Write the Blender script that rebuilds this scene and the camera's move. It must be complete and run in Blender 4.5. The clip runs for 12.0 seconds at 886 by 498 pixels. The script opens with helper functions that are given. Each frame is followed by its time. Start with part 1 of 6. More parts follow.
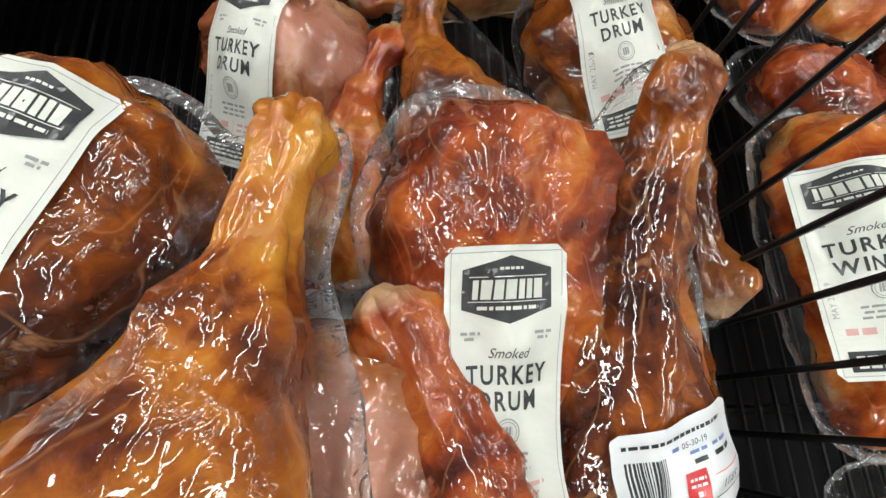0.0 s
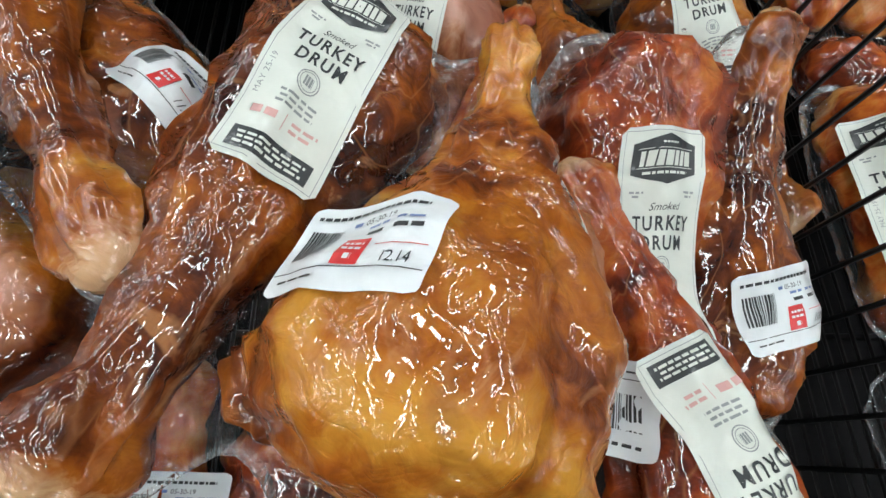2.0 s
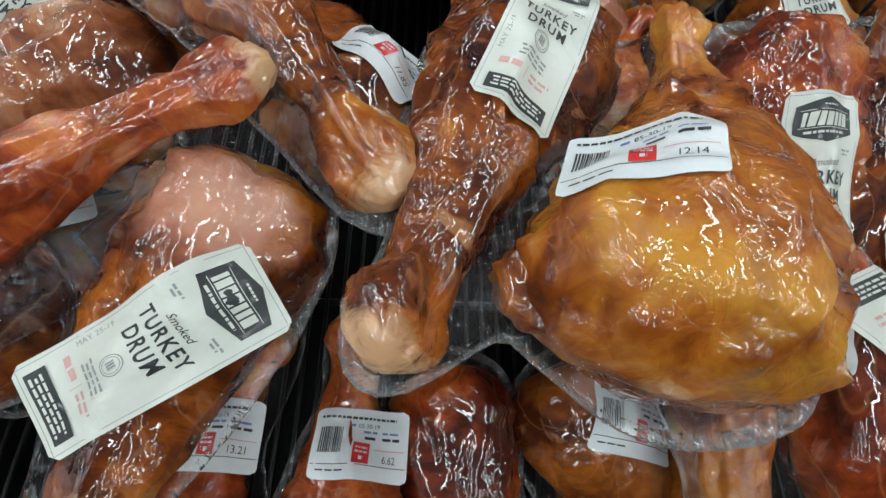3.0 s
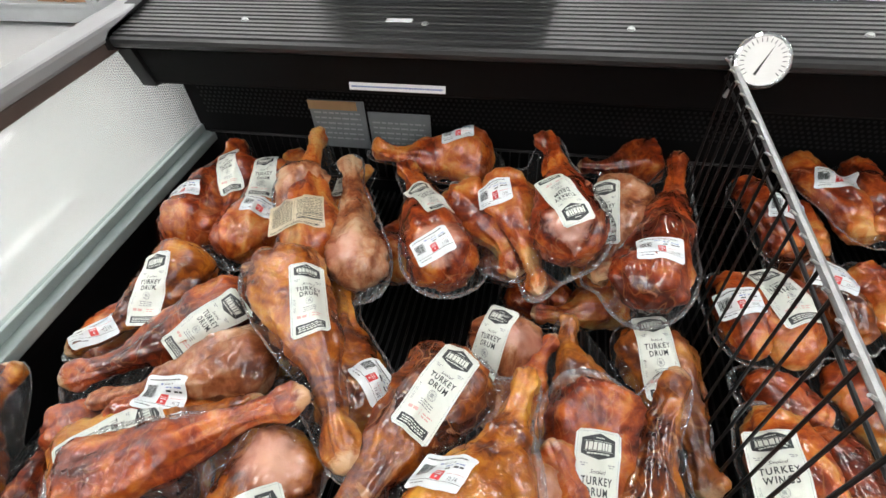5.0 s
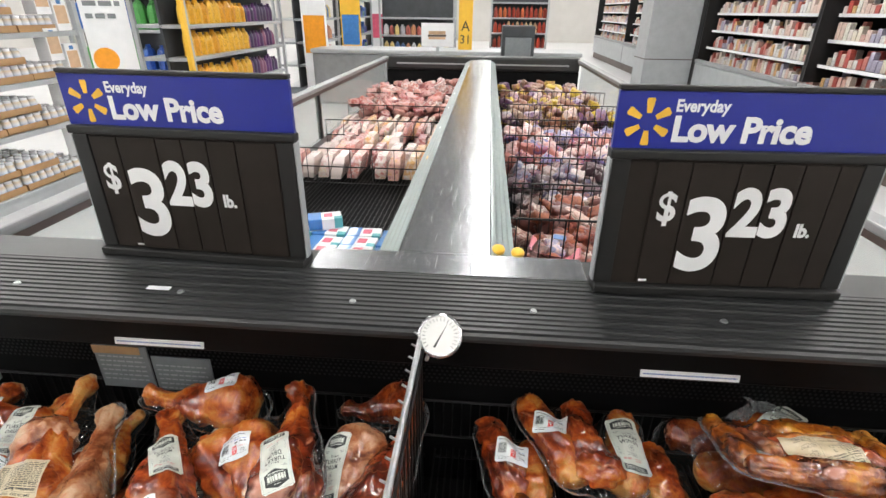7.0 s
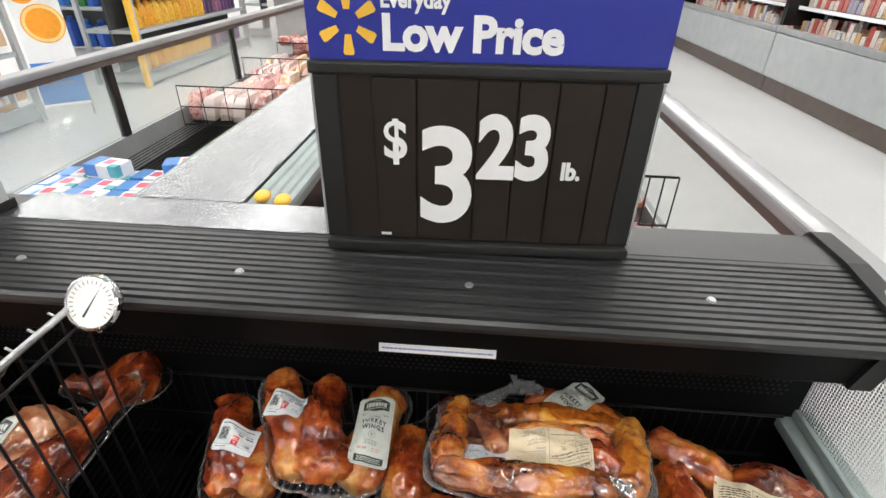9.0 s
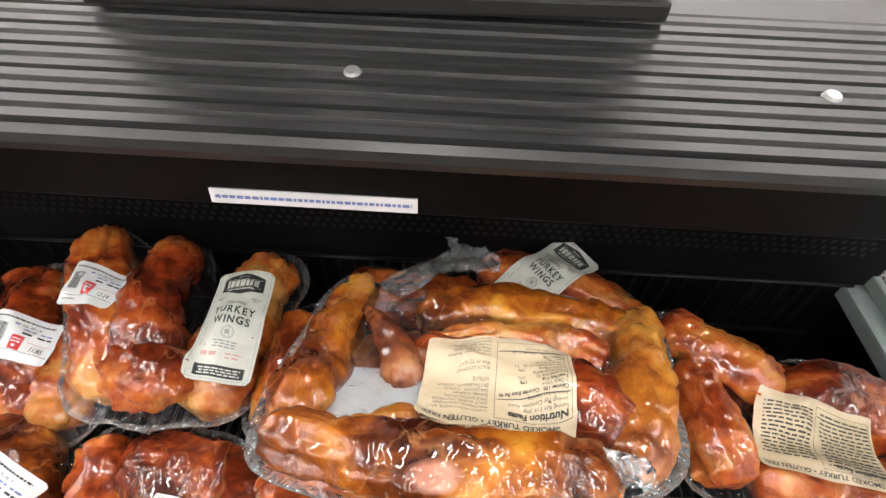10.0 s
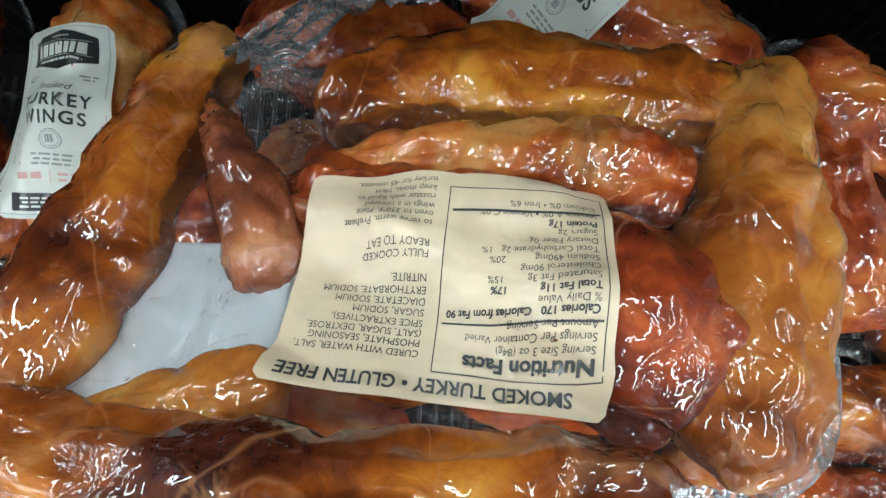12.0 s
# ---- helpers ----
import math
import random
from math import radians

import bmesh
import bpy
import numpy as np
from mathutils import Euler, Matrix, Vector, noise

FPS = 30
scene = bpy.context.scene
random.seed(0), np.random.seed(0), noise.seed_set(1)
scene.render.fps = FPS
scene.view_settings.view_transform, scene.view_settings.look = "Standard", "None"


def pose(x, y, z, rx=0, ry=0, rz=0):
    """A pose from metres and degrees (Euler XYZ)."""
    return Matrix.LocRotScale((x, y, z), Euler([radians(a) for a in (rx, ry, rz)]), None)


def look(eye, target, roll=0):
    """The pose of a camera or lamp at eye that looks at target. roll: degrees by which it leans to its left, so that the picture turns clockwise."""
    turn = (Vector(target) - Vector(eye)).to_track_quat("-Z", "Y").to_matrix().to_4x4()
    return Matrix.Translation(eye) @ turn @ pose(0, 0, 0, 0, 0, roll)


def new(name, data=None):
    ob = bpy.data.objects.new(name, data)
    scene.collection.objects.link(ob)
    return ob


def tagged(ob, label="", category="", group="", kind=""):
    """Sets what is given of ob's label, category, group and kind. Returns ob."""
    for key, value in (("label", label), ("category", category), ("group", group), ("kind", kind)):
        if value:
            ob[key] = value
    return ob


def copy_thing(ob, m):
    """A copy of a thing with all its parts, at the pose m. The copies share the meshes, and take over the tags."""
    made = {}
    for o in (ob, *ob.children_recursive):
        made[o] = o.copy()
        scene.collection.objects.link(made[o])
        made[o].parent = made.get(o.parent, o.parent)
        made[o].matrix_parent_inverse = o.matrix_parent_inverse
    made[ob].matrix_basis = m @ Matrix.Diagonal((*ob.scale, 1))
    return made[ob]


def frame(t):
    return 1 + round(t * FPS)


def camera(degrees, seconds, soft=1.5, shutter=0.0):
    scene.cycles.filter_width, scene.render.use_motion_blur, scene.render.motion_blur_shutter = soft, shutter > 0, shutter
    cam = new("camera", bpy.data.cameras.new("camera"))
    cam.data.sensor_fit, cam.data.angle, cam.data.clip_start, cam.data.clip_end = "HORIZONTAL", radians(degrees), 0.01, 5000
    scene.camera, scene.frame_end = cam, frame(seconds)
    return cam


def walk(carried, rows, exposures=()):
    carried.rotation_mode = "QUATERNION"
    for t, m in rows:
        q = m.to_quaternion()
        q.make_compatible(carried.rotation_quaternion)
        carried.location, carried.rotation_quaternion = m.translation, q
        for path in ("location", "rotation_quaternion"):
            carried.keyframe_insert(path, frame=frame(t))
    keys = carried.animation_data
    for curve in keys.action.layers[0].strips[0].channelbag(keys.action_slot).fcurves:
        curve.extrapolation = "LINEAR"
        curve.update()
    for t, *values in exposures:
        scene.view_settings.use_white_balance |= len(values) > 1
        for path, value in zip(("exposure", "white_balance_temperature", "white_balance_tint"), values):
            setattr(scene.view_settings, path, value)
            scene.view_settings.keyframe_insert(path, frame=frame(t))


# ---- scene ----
cam = camera(82.9, 12.0)
PATH = [
    (0, (-0.196, -0.593, 0.881), (-0.089, 0.021, -1.019), 8.2),
    (0.5, (-0.195, -0.604, 0.88), (-0.117, -0.042, -1.038), 4.4),
    (1, (-0.206, -0.629, 0.893), (-0.128, -0.017, -1.009), 3.0),
    (1.5, (-0.25, -0.663, 0.907), (-0.157, 0.026, -0.968), 4.3),
    (2, (-0.287, -0.684, 0.916), (-0.163, 0.06, -0.936), 9.7),
    (2.5, (-0.329, -0.705, 0.924), (-0.22, 0.097, -0.905), 9.8),
    (3, (-0.38, -0.737, 0.92), (-0.308, 0.126, -0.883), 6.0),
    (3.2, (-0.392, -0.744, 0.93), (-0.36, 0.145, -0.862), 3.2),
    (4.8, (-0.285, -0.788, 1.168), (-0.609, 0.475, -0.348), -6.8),
    (5, (-0.248, -0.779, 1.202), (-0.594, 0.583, -0.221), -4.3),
    (5.5, (-0.228, -0.726, 1.266), (-0.589, 0.849, 0.087), -1.1),
    (6, (-0.22, -0.702, 1.315), (-0.595, 0.98, 0.3), -1.1),
    (6.5, (-0.128, -0.728, 1.322), (-0.491, 1.01, 0.4), -0.6),
    (7, (0.055, -0.732, 1.337), (-0.088, 1.069, 0.479), 0.7),
    (7.5, (0.184, -0.691, 1.332), (0.329, 1.118, 0.491), 0.7),
    (7.7, (0.213, -0.676, 1.329), (0.432, 1.125, 0.489), 1.3),
    (9.3, (0.465, -0.495, 1.215), (0.322, 1.144, 0.078), 1.1),
    (9.5, (0.475, -0.442, 1.173), (0.355, 1.128, -0.059), 1.0),
    (10, (0.502, -0.33, 1.072), (0.466, 0.987, -0.433), 2.1),
    (10.5, (0.509, -0.28, 1.002), (0.503, 0.677, -0.754), 2.3),
    (11, (0.521, -0.238, 0.978), (0.457, 0.38, -0.923), -3.0),
    (11.5, (0.531, -0.207, 0.956), (0.401, 0.174, -1.002), -16.2),
    (12, (0.542, -0.207, 0.937), (0.397, 0.12, -1.031), -22.6),
]
walk(cam, [(t, look(eye, aim, roll)) for t, eye, aim, roll in PATH],
     [(0, 0.0, 6400, 8), (1.5, -0.15, 6100, 6), (2.1, -0.3, 6000, 5), (2.5, -0.42, 5900, 4), (3.2, -0.40, 5900, 3), (4.8, 0.05, 6400, 10), (6.5, 0.05, 6500, 10), (7.5, 0.17, 6500, 10), (9.5, 0.28, 6500, 10), (10, 0.65, 6700, 14), (10.5, 0.5, 6700, 14), (11.2, 0.32, 5900, 2), (12, 0.25, 5700, 1)])

from mathutils.bvhtree import BVHTree

# ---- world and light ----
world = bpy.data.worlds.new("world")
scene.world = world
world.use_nodes = True
world.node_tree.nodes["Background"].inputs[0].default_value = (0.9, 0.95, 1.0, 1)
world.node_tree.nodes["Background"].inputs[1].default_value = 0.05
LAMP = 26.0


# ---- materials ----
class Mat:
    """Small wrapper for a principled node material."""

    def __init__(self, name, color=(0.8, 0.8, 0.8), rough=0.5, metal=0.0, coat=0.0, spec=0.5):
        self.m = bpy.data.materials.new(name)
        self.m.use_nodes = True
        self.t = self.m.node_tree
        self.b = self.t.nodes["Principled BSDF"]
        self.set("Base Color", (*color, 1))
        self.set("Roughness", rough)
        self.set("Metallic", metal)
        self.set("Coat Weight", coat)
        self.set("Specular IOR Level", spec)

    def set(self, key, value):
        self.b.inputs[key].default_value = value

    def node(self, kind, **values):
        n = self.t.nodes.new(kind)
        for k, v in values.items():
            n.inputs[k].default_value = v
        return n

    def link(self, a, b):
        self.t.links.new(a, b)

    def coords(self, which="Object", scale=(1, 1, 1)):
        c = self.node("ShaderNodeTexCoord")
        mp = self.node("ShaderNodeMapping", Scale=scale)
        self.link(c.outputs[which], mp.inputs["Vector"])
        return mp.outputs["Vector"]

    def noise(self, vec, scale, detail=3.0, rough=0.55, distort=0.0):
        n = self.node("ShaderNodeTexNoise", Scale=scale, Detail=detail, Roughness=rough, Distortion=distort)
        self.link(vec, n.inputs["Vector"])
        return n.outputs["Fac"]

    def ramp(self, fac, stops):
        r = self.t.nodes.new("ShaderNodeValToRGB")
        el = r.color_ramp.elements
        while len(el) < len(stops):
            el.new(0.5)
        for e, (p, c) in zip(el, stops):
            e.position, e.color = p, (*c, 1) if len(c) == 3 else c
        self.link(fac, r.inputs["Fac"])
        return r.outputs["Color"]

    def mix(self, fac, a, b, kind="MIX"):
        n = self.t.nodes.new("ShaderNodeMix")
        n.data_type, n.blend_type = "RGBA", kind
        for sock, v in ((n.inputs[0], fac), (n.inputs[6], a), (n.inputs[7], b)):
            if isinstance(v, bpy.types.NodeSocket):
                self.link(v, sock)
            else:
                sock.default_value = v if not isinstance(v, tuple) else (*v, 1)
        return n.outputs[2]

    def math(self, op, a, b=0.0, c=0.0):
        n = self.t.nodes.new("ShaderNodeMath")
        n.operation = op
        for sock, v in zip(n.inputs, (a, b, c)):
            if isinstance(v, bpy.types.NodeSocket):
                self.link(v, sock)
            else:
                sock.default_value = v
        return n.outputs[0]

    def bump(self, height, dist, strength=1.0, to="Normal"):
        n = self.node("ShaderNodeBump", Strength=strength, Distance=dist)
        self.link(height, n.inputs["Height"])
        self.link(n.outputs["Normal"], self.b.inputs[to])
        return n

    def color(self, sock):
        self.link(sock, self.b.inputs["Base Color"])


def worn(name, color, rough, metal=0.0, scale=30.0, amount=0.25, coat=0.0, dist=0.0004, spec=0.5):
    """A surface with colour and gloss varying at two scales."""
    w = Mat(name, color, rough, metal, coat, spec)
    v = w.coords()
    n1, n2 = w.noise(v, scale, 4), w.noise(v, scale * 0.12, 2)
    f = w.math("MULTIPLY", w.math("ADD", n1, n2), 0.5)
    lo = tuple(c * (1 - amount) for c in color)
    hi = tuple(min(c * (1 + amount), 1) for c in color)
    w.color(w.ramp(f, [(0.3, lo), (0.7, hi)]))
    w.link(w.math("ADD", w.math("MULTIPLY", n2, 0.3), rough - 0.15 if rough > 0.15 else 0.0), w.b.inputs["Roughness"])
    if dist:
        w.bump(n1, dist)
    return w.m


def meat_material(name, stops, gain=1.0, pink=(0.56, 0.29, 0.20), pale=(0.52, 0.24, 0.09)):
    """Smoked skin under clinging film: mottled brown, with creased glossy film over it."""
    w = Mat(name, (0.4, 0.12, 0.03), 0.5, 0, 1.0, 0.08)
    v = w.coords()
    info = w.node("ShaderNodeObjectInfo")
    shift = w.math("MULTIPLY", w.math("SUBTRACT", info.outputs["Random"], 0.5), 0.18)
    n1 = w.noise(v, 15.0, 3, 0.6, 0.6)
    n2 = w.noise(w.coords("Object", (1, 1, 0.6)), 70.0, 4, 0.65, 1.2)
    f = w.math("ADD", w.math("ADD", w.math("MULTIPLY", n1, 0.95), w.math("MULTIPLY", n2, 0.30)), shift)
    f = w.math("ADD", w.math("MULTIPLY", w.math("SUBTRACT", f, 0.65), 2.0 * gain), 0.54)
    base = w.ramp(f, stops)
    # broad dark smoke stains with ragged edges, and pale stretched sinew
    smoke = w.noise(w.coords("Object", (1, 0.6, 1)), 11.0, 5, 0.62, 1.6)
    base = w.mix(w.ramp(smoke, [(0.54, (0, 0, 0)), (0.66, (0.6, 0.6, 0.6))]), base, (0.10, 0.015, 0.003))
    sinew = w.math("ABSOLUTE", w.math("SUBTRACT", w.noise(w.coords("Object", (1, 0.5, 1)), 17.0, 2, 0.5, 1.0), 0.46))
    base = w.mix(w.ramp(sinew, [(0.0, (0.3, 0.3, 0.3)), (0.012, (0, 0, 0))]), base, (0.50, 0.22, 0.08))
    fat = w.noise(w.coords("Object", (1, 0.8, 1.2)), 23.0, 4, 0.6, 1.8)
    base = w.mix(w.ramp(fat, [(0.60, (0, 0, 0)), (0.68, (0.55, 0.55, 0.55))]), base, pale)
    # small dark blisters and pores of the smoked skin
    pores = w.node("ShaderNodeTexVoronoi", Scale=260.0)
    w.link(v, pores.inputs["Vector"])
    spots = w.ramp(pores.outputs["Distance"], [(0.05, (0.55, 0.45, 0.4)), (0.25, (1, 1, 1))])
    base = w.mix(w.math("MULTIPLY", n2, 0.5), base, spots, "MULTIPLY")
    bare = w.node("ShaderNodeAttribute")
    bare.attribute_name = "bare"
    edge = w.math("ADD", bare.outputs["Fac"], w.math("MULTIPLY", w.math("SUBTRACT", w.noise(v, 55.0, 3), 0.5), 0.7))
    mask = w.ramp(edge, [(0.45, (0, 0, 0)), (0.75, (0.9, 0.9, 0.9))])
    flesh = w.ramp(n1, [(0.35, (pink[0] * 0.75, pink[1] * 0.55, pink[2] * 0.5)), (0.6, pink)])
    base = w.mix(mask, base, flesh)
    bone = w.node("ShaderNodeAttribute")
    bone.attribute_name = "bone"
    base = w.mix(w.ramp(w.math("ADD", bone.outputs["Fac"], w.math("MULTIPLY", w.math("SUBTRACT", n2, 0.5), 0.8)), [(0.5, (0, 0, 0)), (0.8, (1, 1, 1))]), base, (0.55, 0.33, 0.17))
    w.color(base)
    w.set("Subsurface Weight", 0.08)
    w.set("Subsurface Radius", (0.006, 0.002, 0.001))
    w.set("Subsurface Scale", 0.6)
    w.bump(n2, 0.0016, 0.7)
    # creases of the clinging film, over the skin
    cv = w.coords("Object", (1, 1, 1))
    r1 = w.noise(cv, 16.0, 2.0, 0.5, 2.0)
    r2 = w.math("ABSOLUTE", w.math("SUBTRACT", w.noise(cv, 52.0, 1.0, 0.5, 1.4), 0.5))
    wave = w.math("ADD", r1, w.math("MULTIPLY", w.math("MINIMUM", r2, 0.12), 0.55))
    r3 = w.math("ABSOLUTE", w.math("SUBTRACT", w.noise(cv, 115.0, 1.0, 0.5, 1.0), 0.5))
    wave = w.math("ADD", wave, w.math("MULTIPLY", w.math("MINIMUM", r3, 0.12), 0.11))
    loose = w.ramp(w.noise(cv, 13.0, 2.0, 0.5, 0.5), [(0.40, (0.2, 0.2, 0.2)), (0.62, (1, 1, 1))])
    w.bump(w.math("MULTIPLY", wave, loose), 0.0130, 0.60, "Coat Normal")
    w.set("Coat Roughness", 0.02)
    w.set("Coat IOR", 1.70)
    return w.m


AMBER = [(0.15, (0.035, 0.006, 0.002)), (0.34, (0.12, 0.024, 0.004)), (0.5, (0.27, 0.066, 0.006)), (0.66, (0.42, 0.135, 0.011)), (0.88, (0.56, 0.255, 0.028))]
RED = [(0.15, (0.060, 0.008, 0.003)), (0.36, (0.20, 0.028, 0.007)), (0.52, (0.37, 0.070, 0.012)), (0.68, (0.50, 0.145, 0.022)), (0.9, (0.58, 0.29, 0.08))]
GOLD = [(0.15, (0.080, 0.016, 0.004)), (0.34, (0.21, 0.052, 0.007)), (0.5, (0.34, 0.100, 0.011)), (0.68, (0.46, 0.170, 0.020)), (0.88, (0.54, 0.27, 0.06))]
PALE = [(0.15, (0.10, 0.024, 0.011)), (0.36, (0.23, 0.066, 0.024)), (0.5, (0.34, 0.122, 0.050)), (0.65, (0.46, 0.225, 0.12)), (0.85, (0.54, 0.35, 0.21))]
MEAT = {"amber": meat_material("smoked_skin_amber", AMBER), "red": meat_material("smoked_skin_red", RED, pale=(0.56, 0.24, 0.14)),
        "gold": meat_material("smoked_skin_gold", GOLD), "pale": meat_material("smoked_skin_pale", PALE)}


def film_material():
    """Clear film: mostly see-through, mirror-like where it is grazed, milky where it is doubled or rumpled."""
    w = Mat("clear_film", (0.80, 0.84, 0.84), 0.25, 0, 0.3)
    v = w.coords()
    n = w.noise(v, 60.0, 3, 0.6, 1.4)
    rim = w.node("ShaderNodeAttribute")
    rim.attribute_name = "rim"
    veil = w.ramp(w.noise(v, 40.0, 3, 0.6, 1.5), [(0.50, (0, 0, 0)), (0.78, (1, 1, 1))])
    a = w.math("ADD", w.math("MULTIPLY", veil, 0.025), w.math("ADD", w.math("MULTIPLY", rim.outputs["Fac"], 0.11), 0.006))
    bp = w.bump(n, 0.006, 1.0)
    clear, gloss = w.t.nodes.new("ShaderNodeBsdfTransparent"), w.node("ShaderNodeBsdfGlossy", Roughness=0.05)
    fr = w.node("ShaderNodeFresnel", IOR=1.5)
    w.link(bp.outputs["Normal"], gloss.inputs["Normal"])
    w.link(bp.outputs["Normal"], fr.inputs["Normal"])
    m1, m2 = w.t.nodes.new("ShaderNodeMixShader"), w.t.nodes.new("ShaderNodeMixShader")
    for m, f, p, q in ((m1, fr.outputs["Fac"], clear.outputs[0], gloss.outputs[0]), (m2, a, m1.outputs[0], w.b.outputs[0])):
        w.link(f, m.inputs[0])
        w.link(p, m.inputs[1])
        w.link(q, m.inputs[2])
    w.link(m2.outputs[0], w.t.nodes["Material Output"].inputs["Surface"])
    return w.m


FILM = film_material()


def paper(name, color, amount=0.05):
    w = Mat(name, color, 0.38, 0, 0.35)
    v = w.coords()
    n = w.noise(v, 45.0, 3, 0.6, 0.8)
    w.color(w.ramp(n, [(0.3, tuple(c * (1 - amount * 2) for c in color)), (0.7, color)]))
    w.bump(n, 0.0016, 0.6)
    w.set("Coat Roughness", 0.12)
    return w.m


CREAM = paper("cream_label", (0.70, 0.73, 0.66))
WHITE_LABEL = paper("white_label", (0.78, 0.82, 0.83))
BEIGE = paper("beige_label", (0.66, 0.55, 0.37), 0.1)
INK = worn("label_ink", (0.022, 0.026, 0.028), 0.4, 0, 90, 0.3, 0.2, 0)
GREY_INK = worn("grey_ink", (0.28, 0.30, 0.30), 0.45, 0, 90, 0.2, 0.2, 0)
RED_INK = worn("red_ink", (0.62, 0.03, 0.03), 0.4, 0, 90, 0.2, 0.2, 0)
PINK_INK = worn("faded_red_ink", (0.62, 0.36, 0.33), 0.4, 0, 90, 0.1, 0.2, 0)
BLUE_INK = worn("blue_ink", (0.16, 0.24, 0.5), 0.4, 0, 90, 0.2, 0.2, 0)
BLACK = worn("black_plastic", (0.008, 0.008, 0.0085), 0.45, 0, 25, 0.4, 0, 0.0003, 0.35)
BLACK_SATIN = worn("black_satin_trim", (0.010, 0.0108, 0.0115), 0.40, 0, 18, 0.35, 0, 0.0002, 0.7)
BLACK_LINER = worn("black_liner", (0.0045, 0.0045, 0.005), 0.6, 0, 12, 0.5, 0, 0.0005, 0.12)
BLACK_WIRE = worn("black_coated_wire", (0.006, 0.006, 0.006), 0.35, 0, 60, 0.3, 0, 0, 0.3)
STEEL = worn("galvanised_rod", (0.42, 0.43, 0.43), 0.4, 0.9, 120, 0.25, 0, 0)
CHROME = worn("thermometer_bezel", (0.75, 0.76, 0.77), 0.18, 1.0, 60, 0.1, 0, 0)
DIAL = worn("dial_face", (0.8, 0.8, 0.78), 0.4, 0, 50, 0.05, 0.4, 0)
GREY_TRIM = worn("grey_green_trim", (0.26, 0.31, 0.30), 0.4, 0.2, 14, 0.15, 0.2, 0.0002)
CAP = worn("pale_cap_rail", (0.27, 0.275, 0.28), 0.4, 0, 9, 0.2, 0.1, 0.0005)
BUMPER = worn("brown_bumper", (0.10, 0.075, 0.065), 0.5, 0, 12, 0.25, 0, 0.0003)
BOARD = worn("price_board_dark", (0.018, 0.013, 0.010), 0.6, 0, 20, 0.3, 0, 0.0002, 0.3)
BOARD_EDGE = worn("price_board_frame", (0.012, 0.012, 0.012), 0.5, 0, 20, 0.3, 0, 0)
BLUE_SIGN = worn("sign_blue", (0.012, 0.022, 0.27), 0.4, 0, 6, 0.12, 0.2, 0)
YELLOW = worn("sign_yellow", (0.85, 0.50, 0.05), 0.45, 0, 10, 0.1, 0, 0)
SIGN_WHITE = worn("sign_white", (0.80, 0.81, 0.82), 0.45, 0, 14, 0.06, 0, 0)
TAG_GREY = worn("grey_notice", (0.22, 0.24, 0.25), 0.35, 0.2, 40, 0.15, 0.2, 0)
SHELF_GREY = worn("shelf_grey_paint", (0.40, 0.42, 0.43), 0.42, 0.1, 8, 0.12, 0, 0.0003)
SHELF_DARK = worn("dark_shelf_back", (0.05, 0.055, 0.06), 0.6, 0, 6, 0.3, 0, 0)
CARD = worn("cardboard_tray", (0.42, 0.25, 0.12), 0.75, 0, 30, 0.15, 0, 0.0005)
WALL = worn("store_wall_paint", (0.55, 0.53, 0.50), 0.7, 0, 2, 0.08, 0, 0)
CEIL = worn("store_ceiling", (0.20, 0.20, 0.205), 0.8, 0, 2, 0.1, 0, 0)


def brushed_steel():
    w = Mat("brushed_stainless", (0.42, 0.43, 0.44), 0.3, 0.95)
    v = w.coords("Object", (60, 1, 1))
    n = w.noise(v, 9.0, 4)
    w.color(w.ramp(n, [(0.3, (0.20, 0.21, 0.22)), (0.7, (0.34, 0.35, 0.36))]))
    w.link(w.math("ADD", w.math("MULTIPLY", n, 0.2), 0.14), w.b.inputs["Roughness"])
    w.bump(n, 0.0001)
    return w.m


BRUSHED = brushed_steel()


def floor_material():
    w = Mat("polished_floor", (0.62, 0.62, 0.62), 0.22, 0, 0.2)
    v = w.coords()
    n1, n2 = w.noise(v, 1.2, 3), w.noise(v, 60.0, 3)
    base = w.ramp(w.math("ADD", w.math("MULTIPLY", n1, 0.6), w.math("MULTIPLY", n2, 0.4)), [(0.3, (0.50, 0.505, 0.51)), (0.7, (0.61, 0.61, 0.61))])
    w.color(base)
    w.link(w.math("ADD", w.math("MULTIPLY", n1, 0.08), 0.30), w.b.inputs["Roughness"])
    return w.m


FLOOR = floor_material()


def glass_material():
    w = Mat("case_glass", (0.62, 0.72, 0.69), 0.03, 0)
    w.set("Alpha", 0.22)
    v = w.coords()
    w.bump(w.noise(v, 5.0, 2), 0.0003)
    return w.m


GLASS = glass_material()


